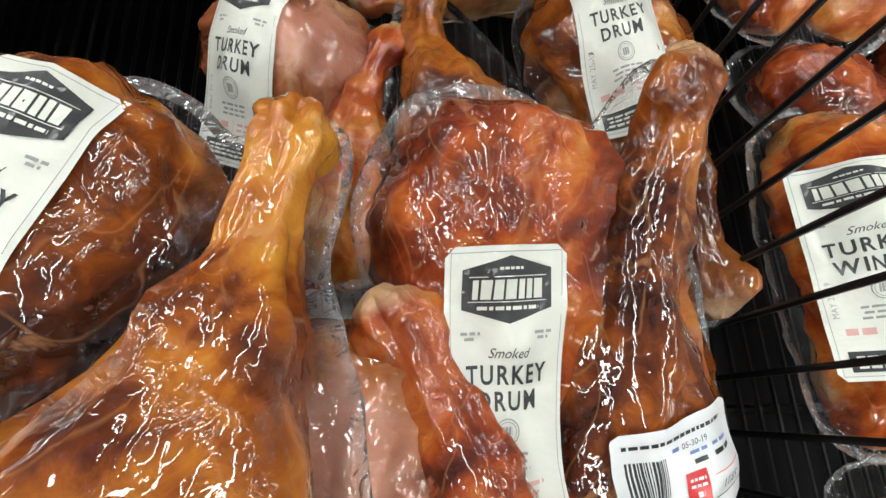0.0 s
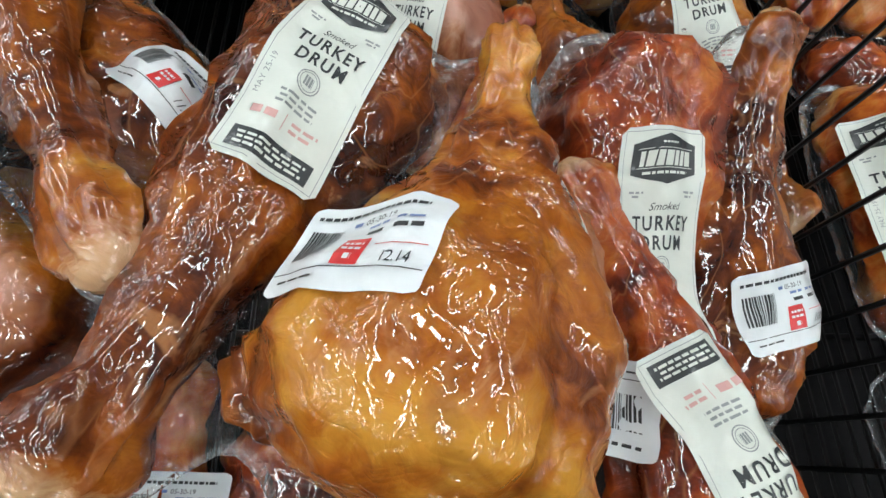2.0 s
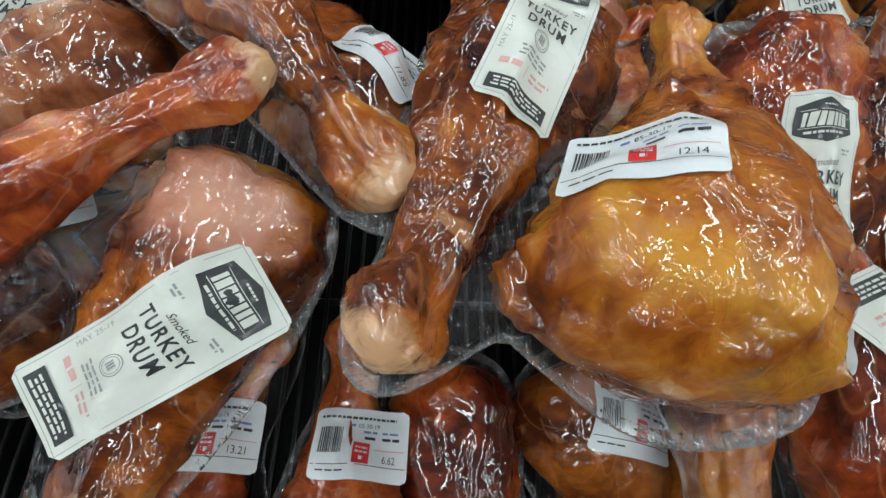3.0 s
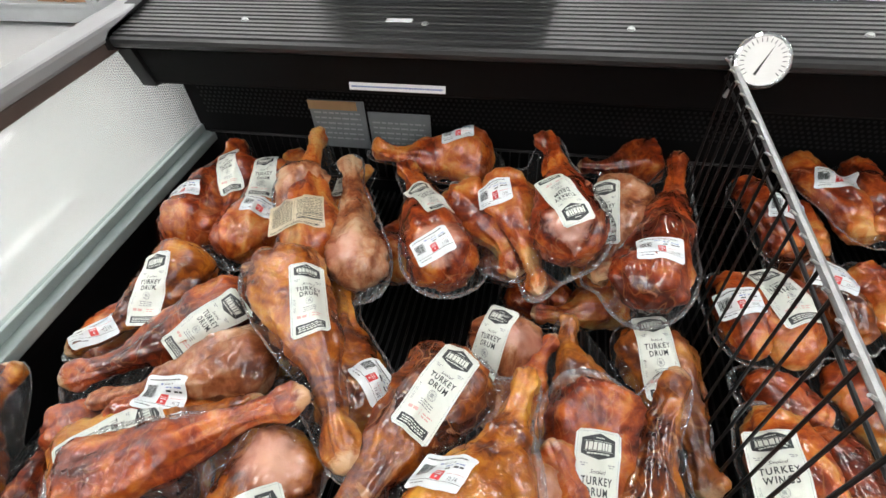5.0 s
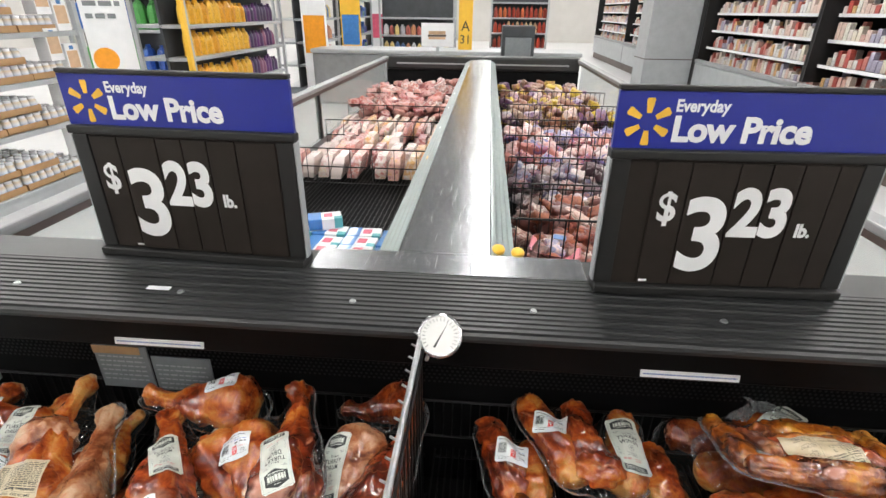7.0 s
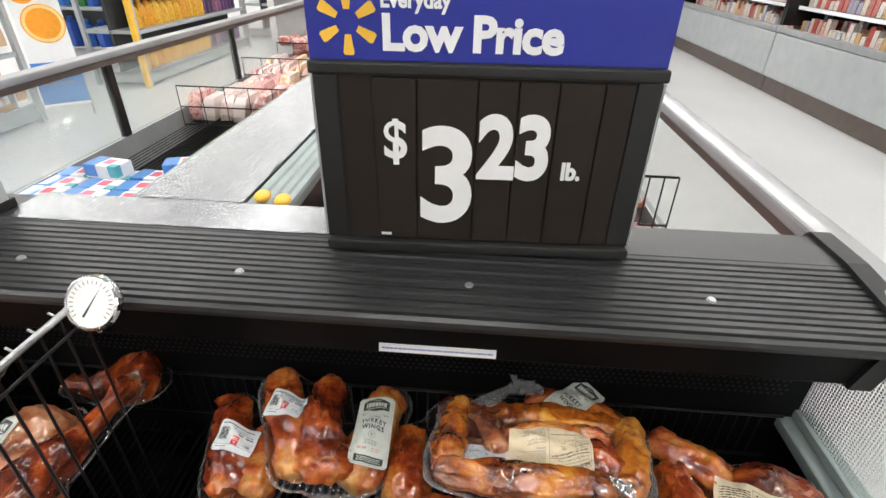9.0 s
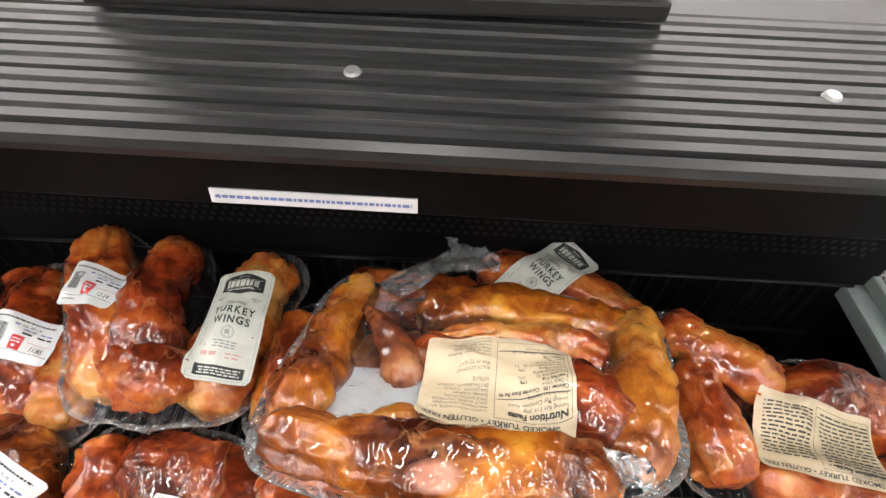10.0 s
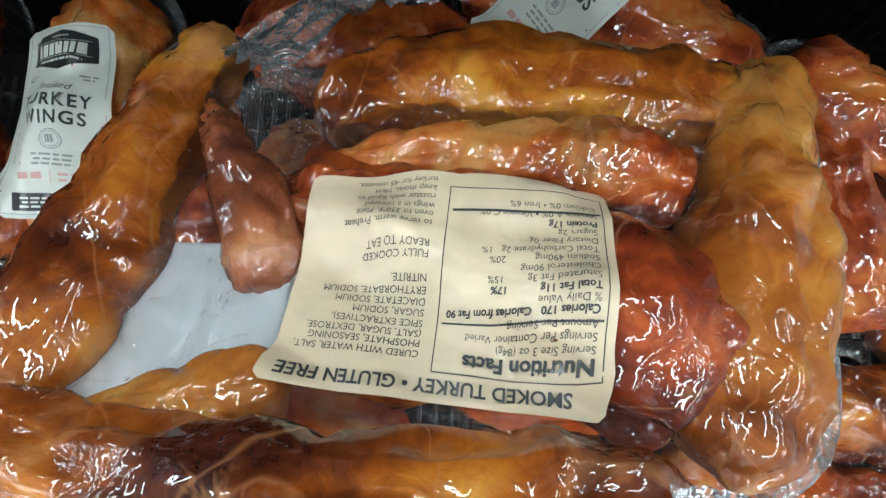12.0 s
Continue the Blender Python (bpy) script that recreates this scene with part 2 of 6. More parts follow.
def product_material(name, colors, scale=0.0):
    """Printed packs: the colour changes from piece to piece, with smudged print over it."""
    w = Mat(name, colors[0], 0.35, 0, 0.3)
    g = w.node("ShaderNodeNewGeometry")
    n = len(colors)
    r = w.t.nodes.new("ShaderNodeValToRGB")
    r.color_ramp.interpolation = "CONSTANT"
    el = r.color_ramp.elements
    while len(el) < n:
        el.new(0.5)
    for i, (e, c) in enumerate(zip(el, colors)):
        e.position, e.color = i / n, (*c, 1)
    w.link(g.outputs["Random Per Island"], r.inputs["Fac"])
    v = w.coords()
    print_ = w.noise(v, 55.0, 2, 0.5, 0.5)
    tone = w.ramp(print_, [(0.42, (0.75, 0.72, 0.7)), (0.47, (1, 1, 1)), (0.56, (1, 1, 1)), (0.6, (0.55, 0.5, 0.55))])
    w.color(w.mix(0.75, r.outputs["Color"], tone, "MULTIPLY"))
    return w.m


def lamp_material():
    m = bpy.data.materials.new("ceiling_lamp_light")
    m.use_nodes = True
    t = m.node_tree
    t.nodes.clear()
    e, o = t.nodes.new("ShaderNodeEmission"), t.nodes.new("ShaderNodeOutputMaterial")
    e.inputs[0].default_value, e.inputs[1].default_value = (1.0, 0.985, 0.95, 1), LAMP
    t.links.new(e.outputs[0], o.inputs[0])
    return m


LIGHT = lamp_material()


# ---- building helpers ----
def mesh_object(name, verts, faces, material, parent=None, label="", smooth=False, attrs=None, origin=(0, 0, 0)):
    """ONE mesh object; vertices are given in the world, or in the parent's space."""
    me = bpy.data.meshes.new(name)
    o = Vector(origin)
    me.from_pydata([Vector(v) - o for v in verts], [], faces)
    me.materials.append(material)
    if smooth:
        me.shade_smooth()
    for key, values in (attrs or {}).items():
        a = me.attributes.new(key, "FLOAT", "POINT")
        a.data.foreach_set("value", values)
    me.update()
    ob = new(name, me)
    ob.location = o
    if parent is not None:
        ob.parent = parent
    if label:
        ob["label"] = label
    return ob


def bm_object(name, bm, material, parent=None, label="", smooth=False):
    me = bpy.data.meshes.new(name)
    bm.to_mesh(me)
    bm.free()
    me.materials.append(material)
    if smooth:
        me.shade_smooth()
    ob = new(name, me)
    if parent is not None:
        ob.parent = parent
    if label:
        ob["label"] = label
    return ob


def part(name, bm, material, parent, label="", smooth=False):
    return bm_object(name, bm, material, parent, label, smooth)


def thing(name, label, category, at=(0, 0, 0), group="", kind=""):
    e = new(name)
    e.location = at
    e.empty_display_size = 0.05
    return tagged(e, label, category, group, kind)


def add_box(bm, x0, x1, y0, y1, z0, z1, bevel=0.0, turn=0.0, tilt=None):
    b = bmesh.new()
    bmesh.ops.create_cube(b, size=1)
    for v in b.verts:
        v.co = Vector((v.co.x * (x1 - x0), v.co.y * (y1 - y0), v.co.z * (z1 - z0)))
    if bevel:
        bmesh.ops.bevel(b, geom=b.edges[:], offset=bevel, segments=2, affect="EDGES", profile=0.6)
    m = Matrix.Translation(((x0 + x1) / 2, (y0 + y1) / 2, (z0 + z1) / 2)) @ Matrix.Rotation(radians(turn), 4, "Z")
    if tilt is not None:
        m = m @ tilt
    merge(bm, b, m)
    return bm


def merge(bm, other, m=None):
    if m is not None:
        bmesh.ops.transform(other, matrix=m, verts=other.verts[:])
    me = bpy.data.meshes.new("tmp")
    other.to_mesh(me)
    other.free()
    bm.from_mesh(me)
    bpy.data.meshes.remove(me)


def box(*a, **k):
    return add_box(bmesh.new(), *a, **k)


def add_rod(bm, a, b, r, seg=8):
    """A round bar from a to b."""
    a, b = Vector(a), Vector(b)
    d = b - a
    o = bmesh.new()
    bmesh.ops.create_cone(o, cap_ends=True, segments=seg, radius1=r, radius2=r, depth=d.length)
    merge(bm, o, Matrix.Translation((a + b) / 2) @ d.to_track_quat("Z", "Y").to_matrix().to_4x4())
    return bm


def rods(pairs, r, seg=6):
    """Many bars as plain vertex and face lists."""
    vs, fs = [], []
    for a, b in pairs:
        a, b = Vector(a), Vector(b)
        q = (b - a).to_track_quat("Z", "Y")
        base = len(vs)
        for end in (a, b):
            for i in range(seg):
                t = 2 * math.pi * i / seg
                vs.append(end + q @ Vector((r * math.cos(t), r * math.sin(t), 0)))
        for i in range(seg):
            j = (i + 1) % seg
            fs.append((base + i, base + j, base + seg + j, base + seg + i))
        fs.append(tuple(base + i for i in reversed(range(seg))))
        fs.append(tuple(base + seg + i for i in range(seg)))
    return vs, fs


def repeat(name, vf, mat, parent, places):
    """Alike pieces: objects of their own on one mesh."""
    ob = None
    for p in places:
        if ob is None:
            ob = first_one = mesh_object(name, *vf, mat, parent)
        else:
            ob = new(name, first_one.data)
            ob.parent = parent
        ob.location = p


def prism(profile, x0, x1):
    """A profile in y, z drawn out along x."""
    n = len(profile)
    vs = [(x0, y, z) for y, z in profile] + [(x1, y, z) for y, z in profile]
    fs = [(i, (i + 1) % n, n + (i + 1) % n, n + i) for i in range(n)]
    fs += [tuple(reversed(range(n))), tuple(range(n, 2 * n))]
    return vs, fs


def prism_y(profile, y0, y1):
    """A profile in x, z drawn out along y."""
    n = len(profile)
    vs = [(x, y0, z) for x, z in profile] + [(x, y1, z) for x, z in profile]
    fs = [(i, n + i, n + (i + 1) % n, (i + 1) % n) for i in range(n)]
    fs += [tuple(range(n)), tuple(reversed(range(n, 2 * n)))]
    return vs, fs


def text_mesh(body, size, x=0.0, y=0.0, align="CENTER", squeeze=1.0, spacing=1.0, bold=0.0, extrude=0.0, shear=0.0):
    """Letters of the built-in font as flat vertex and face lists."""
    cu = bpy.data.curves.new("t", "FONT")
    cu.body, cu.size, cu.align_x, cu.align_y = body, size, align, "CENTER"
    cu.space_character, cu.offset, cu.extrude, cu.shear, cu.resolution_u = spacing, bold, extrude, shear, 6 if size > 0.09 else 3
    ob = bpy.data.objects.new("t", cu)
    scene.collection.objects.link(ob)
    dg = bpy.context.evaluated_depsgraph_get()
    me = ob.evaluated_get(dg).to_mesh()
    mid = (min(v.co.y for v in me.vertices) + max(v.co.y for v in me.vertices)) / 2
    vs = [(v.co.x * squeeze + x, v.co.y - mid + y, v.co.z) for v in me.vertices]
    fs = [tuple(p.vertices) for p in me.polygons]
    ob.evaluated_get(dg).to_mesh_clear()
    bpy.data.objects.remove(ob)
    bpy.data.curves.remove(cu)
    return vs, fs


def join(*pieces):
    vs, fs = [], []
    for v, f in pieces:
        n = len(vs)
        vs += list(v)
        fs += [tuple(i + n for i in q) for q in f]
    return vs, fs


def bar(x0, x1, y0, y1, nx=4, ny=1):
    """A flat bar, cut so that it can lie on a curved surface."""
    vs = [(x0 + (x1 - x0) * i / nx, y0 + (y1 - y0) * j / ny, 0) for j in range(ny + 1) for i in range(nx + 1)]
    fs = [(j * (nx + 1) + i, j * (nx + 1) + i + 1, (j + 1) * (nx + 1) + i + 1, (j + 1) * (nx + 1) + i) for j in range(ny) for i in range(nx)]
    return vs, fs


def bars(x0, x1, y, h, gaps, seed, nx=3):
    """A line of unreadable small print: short bars with gaps."""
    rng = random.Random(seed)
    out, x = [], x0
    while x < x1:
        w = rng.uniform(0.5, 1.3) * gaps
        out.append(bar(x, min(x + w, x1), y - h / 2, y + h / 2, nx))
        x += w + gaps * 0.25
    return join(*out)


def disc(x, y, r, r0=0.0, n=20):
    if r0 == 0:
        vs = [(x + r * math.cos(2 * math.pi * i / n), y + r * math.sin(2 * math.pi * i / n), 0) for i in range(n)]
        return vs, [tuple(range(n))]
    vs = [(x + q * math.cos(2 * math.pi * i / n), y + q * math.sin(2 * math.pi * i / n), 0) for q in (r, r0) for i in range(n)]
    return vs, [(i, (i + 1) % n, n + (i + 1) % n, n + i) for i in range(n)]


def outline(w, h, t):
    return join(bar(-w, w, h - t, h, 6), bar(-w, w, -h, -h + t, 6), bar(-w, -w + t, -h, h, 1, 8), bar(w - t, w, -h, h, 1, 8))


# ---- label designs, flat, in metres; each is a size, a paper, and layers of print ----
def brand_label(word, wide):
    """Cream label with a dark badge, two lines of lettering and a dark foot panel."""
    hw, hh = 0.0255, 0.054
    cols = [-0.0185 + 0.037 * k / 14 for k in range(15)]
    rim = [0.0505 - 0.0045 * abs(x) / 0.0185 for x in cols]
    foot = [0.027 + 0.005 * abs(x) / 0.0185 for x in cols]
    badge = ([(x, foot[k] + (rim[k] - foot[k]) * j / 8, 0) for j in range(9) for k, x in enumerate(cols)],
             [(j * 15 + k, j * 15 + k + 1, j * 15 + 16 + k, j * 15 + 15 + k) for j in range(8) for k in range(14)])
    dark = [badge, text_mesh("TURKEY", 0.0098, 0, 0.0085, "CENTER", 0.82, 1.22, 0.00022), text_mesh(word, 0.0098, 0, -0.0010, "CENTER", 0.82, 1.22, 0.00022),
            text_mesh("Smoked", 0.0052, 0, 0.0165, "CENTER", 0.95, 1.0, 0.0, 0, 0.35), bar(-0.019, 0.019, -0.0500, -0.0405, 14, 5)]
    grey = [outline(hw - 0.0022, hh - 0.002, 0.0003), disc(0, -0.0125, 0.0052, 0.0047), disc(0, -0.0125, 0.0040, 0.0037), bars(-0.002, 0.002, -0.0125, 0.004, 0.0012, 3),
            bars(-0.019, -0.011, 0.0235, 0.0011, 0.004, 4), bars(-0.0175, -0.0125, 0.0215, 0.0011, 0.004, 5), bars(0.011, 0.019, 0.0235, 0.0011, 0.004, 6), bars(0.0125, 0.0175, 0.0215, 0.0011, 0.004, 7),
            bars(-0.009, 0.009, -0.0205, 0.0011, 0.004, 8), bars(-0.008, 0.008, -0.0230, 0.0011, 0.004, 9), bars(-0.009, 0.009, -0.0255, 0.0011, 0.004, 10)]
    v, f = text_mesh("MAY 25-19", 0.0040, 0, 0, "CENTER", 0.9, 1.1)
    grey.append(([(-0.0195 - y, -0.016 + x, 0) for x, y, z in v], f))
    rose = [bars(-0.017, -0.004, -0.0315, 0.0032, 0.006, 11), bars(0.002, 0.015, -0.0305, 0.0014, 0.005, 12), bars(0.002, 0.012, -0.0335, 0.0014, 0.005, 13), bar(-0.0012, -0.0009, -0.0355, -0.0285, 1, 2)]
    pale = [bars(-0.0145, 0.0145, 0.0390, 0.0068, 0.0036, 14, 1), bars(-0.0125, 0.0125, 0.0325, 0.0013, 0.003, 15), bars(-0.005, 0.005, 0.0462, 0.0009, 0.002, 16), bar(-0.016, 0.016, 0.0346, 0.0349, 6), bar(-0.016, 0.016, 0.0433, 0.0436, 6),
            bars(-0.016, 0.016, -0.0433, 0.0011, 0.004, 17), bars(-0.015, 0.015, -0.0455, 0.0011, 0.004, 18), bars(-0.016, 0.016, -0.0478, 0.0012, 0.004, 19)]
    def narrowed(pieces):
        v, f = join(*pieces)
        return [(x * wide, y, z) for x, y, z in v], f

    return hw * wide, hh, CREAM, [("print", INK, narrowed(dark), 0.0005), ("small_print", GREY_INK, narrowed(grey), 0.0005), ("red_print", PINK_INK, narrowed(rose), 0.0005), ("badge_print", CREAM, narrowed(pale), 0.0010)]


def price_label(amount):
    """White scale label with bar code, red square, blue headings and the amount."""
    hw, hh = 0.0275, 0.0205
    rng = random.Random(5)
    dark, x = [], -0.0235
    while x < -0.0105:
        w = rng.choice((0.0003, 0.0005, 0.0008))
        dark.append(bar(x, x + w, -0.006, 0.009, 1, 3))
        x += w + rng.choice((0.0003, 0.0005))
    dark += [bars(-0.024, 0.020, 0.0150, 0.0015, 0.0026, 21, 1), text_mesh("05-30-19", 0.0034, 0.004, 0.0105), text_mesh(amount, 0.0062, 0.0165, -0.0080, "CENTER", 0.72), bars(0.002, 0.008, 0.0035, 0.0016, 0.005, 22), bars(0.012, 0.022, 0.0035, 0.0016, 0.004, 23), bar(-0.0265, 0.0265, -0.0125, -0.0121, 8), bars(-0.023, -0.008, -0.0155, 0.0008, 0.004, 27)]
    blue = [bars(0.001, 0.009, 0.0070, 0.0013, 0.004, 24), bars(0.012, 0.022, 0.0070, 0.0013, 0.004, 25), bars(-0.007, -0.003, 0.0105, 0.0016, 0.003, 26)]
    red = [bar(-0.0035, 0.0055, -0.0115, 0.0005, 3, 3), bar(0.008, 0.025, -0.0030, -0.0027, 3)]
    light = [bars(-0.0022, 0.0042, -0.0025, 0.0012, 0.002, 28), bars(-0.0022, 0.0042, -0.0050, 0.0012, 0.002, 29), bars(0.000, 0.0025, -0.0085, 0.0022, 0.002, 30)]
    return hw, hh, WHITE_LABEL, [("print", INK, join(*dark), 0.0004), ("blue_print", BLUE_INK, join(*blue), 0.0004), ("red_square", RED_INK, join(*red), 0.0004), ("square_print", WHITE_LABEL, join(*light), 0.0007)]


def facts_label(readable=True):
    """Beige wrinkled label with the food facts."""
    hw, hh = 0.0435, 0.0315
    lines = []
    right_side = ("CURED WITH WATER, SALT,", "PHOSPHATE, SEASONING", "(SALT, SUGAR, DEXTROSE,", "SPICE EXTRACTIVES),", "SUGAR, SODIUM", "DIACETATE, SODIUM", "ERYTHORBATE, SODIUM", "NITRITE.", "", "FULLY COOKED", "READY TO EAT", "", "to serve warm. Preheat", "oven to 350\u00b0F. Place", "wings in a covered", "roaster with liquid to", "keep moist. Heat", "turkey for 45 minutes.")
    left_side = ("Serving Size 3 oz (84g)", "Servings Per Container Varied", "Amount Per Serving", "Calories 170   Calories from Fat 90", "% Daily Value", "Total Fat 11g           17%", "Saturated Fat 3g        15%", "Cholesterol 90mg", "Sodium 490mg          20%", "Total Carbohydrate 2g   1%", "Dietary Fiber 0g", "Sugars 2g", "Protein 17g", "Vitamin A 0% \u2022 Vitamin C 0%", "Calcium 0% \u2022 Iron 6%")
    lines.append(text_mesh("SMOKED TURKEY \u2022 GLUTEN FREE", 0.0050, 0.002, 0.0275, "CENTER", 1.0, 1.0, 0.0001))
    lines.append(text_mesh("Nutrition Facts", 0.0052, -0.0395, 0.0205, "LEFT", 1.0, 1.0, 0.00018))
    if readable:
        for i, s in enumerate(right_side):
            if s:
                lines.append(text_mesh(s, 0.0027, 0.0040, 0.0195 - i * 0.0028, "LEFT"))
        for i, s in enumerate(left_side):
            lines.append(text_mesh(s, 0.0026, -0.0395, 0.0165 - i * 0.0027, "LEFT", 1.0, 1.0, 0.00008 if i in (3, 5, 12) else 0))
    else:
        for i in range(14):
            lines.append(bars(-0.0405, -0.004, 0.0195 - i * 0.0032, 0.0013, 0.005, 40 + i))
            lines.append(bars(0.003, 0.038, 0.0170 - i * 0.0030, 0.0013, 0.005, 60 + i))
    lines += [bar(-0.0405, -0.001, 0.0106, 0.0111, 6), bar(-0.0405, -0.001, -0.0195, -0.0188, 6), bar(0.0, 0.0003, -0.026, 0.024, 1, 10), bar(-0.0413, -0.041, -0.026, 0.024, 1, 10), bar(-0.0413, 0.0, 0.0237, 0.024, 8), bar(-0.0413, 0.0, -0.026, -0.0257, 8)]
    return hw, hh, BEIGE, [("print", INK, join(*lines), 0.0004)]


DESIGN = {"drum": brand_label("DRUM", 0.84), "wings": brand_label("WINGS", 1.0), "facts": facts_label(True), "facts_far": facts_label(False)}
for amount in ("12.14", "11.85", "6.62", "10.72", "13.21"):
    DESIGN[amount] = price_label(amount)


# ---- packs of smoked meat ----
DRUM = [(0.0, 0.005), (0.02, 0.012), (0.055, 0.0175), (0.10, 0.0180), (0.15, 0.0150), (0.22, 0.0148), (0.31, 0.0185), (0.42, 0.0275), (0.54, 0.0375), (0.67, 0.0460), (0.79, 0.0490), (0.89, 0.0450), (0.96, 0.0300), (1.0, 0.004)]
SLIM = [(a, b * (0.68 if a < 0.2 else 0.68 + 0.32 * (a - 0.2) / 0.32 if a < 0.52 else 1.0)) for a, b in DRUM]
WING = [(0.0, 0.004), (0.03, 0.015), (0.1, 0.021), (0.3, 0.022), (0.6, 0.025), (0.85, 0.026), (0.95, 0.020), (1.0, 0.004)]
TIP = [(0.0, 0.003), (0.05, 0.008), (0.2, 0.012), (0.5, 0.017), (0.8, 0.021), (0.95, 0.017), (1.0, 0.003)]
THIGH = [(0.0, 0.004), (0.04, 0.022), (0.15, 0.036), (0.4, 0.044), (0.65, 0.044), (0.85, 0.034), (0.96, 0.020), (1.0, 0.004)]


def spline(points, n):
    """A smooth line of n places through the points."""
    p = [Vector(q) for q in points]
    p = [p[0] * 2 - p[1]] + p + [p[-1] * 2 - p[-2]]
    out = []
    for k in range(n):
        u = k / (n - 1) * (len(p) - 3)
        i = min(int(u), len(p) - 4)
        t = u - i
        a, b, c, d = p[i:i + 4]
        out.append(0.5 * (2 * b + (c - a) * t + (2 * a - 5 * b + 4 * c - d) * t * t + (3 * b - a - 3 * c + d) * t ** 3))
    return out


def limb(points, profile=DRUM, fat=1.0, flat=0.92, bare=None, seed=0, rings=54, seg=36):
    """A joint of meat swept along points: a knob, a shank, a swelling. bare: (along, around in degrees, size) of an uncovered pink patch."""
    line = spline(points, rings)
    s_of, r_of = [a for a, _ in profile], [b for _, b in profile]
    vs, bares, bones = [], [], []
    long = profile is DRUM or profile is SLIM
    up = Vector((0, 0, 1))
    off = Vector((seed * 3.7, seed * 1.3, seed * 0.7))
    for k, c in enumerate(line):
        # rings crowd towards both ends
        s = 0.5 - 0.5 * math.cos(math.pi * k / (rings - 1))
        u = s * (rings - 1)
        i = min(int(u), rings - 2)
        c = line[i].lerp(line[i + 1], u - i)
        tan = (line[min(i + 1, rings - 1)] - line[max(i - 1, 0)]).normalized()
        side = tan.cross(up).normalized()
        nor = side.cross(tan)
        r = float(np.interp(s, s_of, r_of)) * fat
        for j in range(seg):
            a = 2 * math.pi * j / seg
            d = side * math.cos(a) + nor * math.sin(a) * flat
            lobes = 1.0
            if profile is DRUM and s < 0.17:
                lobes = 1 + 0.26 * math.cos(2 * a + seed) * math.sin(math.pi * min(s / 0.17, 1))
            p = c + d * r * lobes
            n1 = noise.noise(p * 26 + off)
            n2 = noise.noise(p * 75 + off)
            n3 = abs(noise.noise(Vector((p.x * 60, p.y * 60, p.z * 60)) + off * 2))
            n4 = noise.noise(Vector((2.4 * math.cos(a), 2.4 * math.sin(a), s * 3.0)) + off * 1.7)
            n5 = 1 - abs(noise.noise(Vector((3.2 * math.cos(a), 3.2 * math.sin(a), s * 2.2)) + off * 2.3))
            p = c + d * (r * lobes + min(r, 0.035) * (0.24 if long else 0.14) * n4 + min(r, 0.03) * ((0.26 if long else 0.15) * n1 + 0.12 * n2) - 0.0030 * (1 - n3) ** 6 - min(r, 0.03) * 0.16 * n5 ** 7)
            vs.append(p)
            b = 0.0
            if bare:
                da = (a - radians(bare[1]) + math.pi) % (2 * math.pi) - math.pi
                b = max(0.0, 1.15 - math.hypot((s - bare[0]) / bare[2], da / (bare[2] * 5.5)))
            bares.append(b)
            bones.append(max(0.0, 1 - s / 0.10) if profile is DRUM else max(0.0, 0.7 - s / 0.06) + max(0.0, 0.7 - (1 - s) / 0.05))
    fs = []
    for k in range(rings - 1):
        for j in range(seg):
            j2 = (j + 1) % seg
            fs.append((k * seg + j, (k + 1) * seg + j, (k + 1) * seg + j2, k * seg + j2))
    fs += [tuple(range(seg)), tuple(reversed(range((rings - 1) * seg, rings * seg)))]
    radii = [float(np.interp(k / (rings - 1), s_of, r_of)) * fat for k in range(rings)]
    return {"v": vs, "f": fs, "bare": bares, "bone": bones, "line": line, "r": radii}


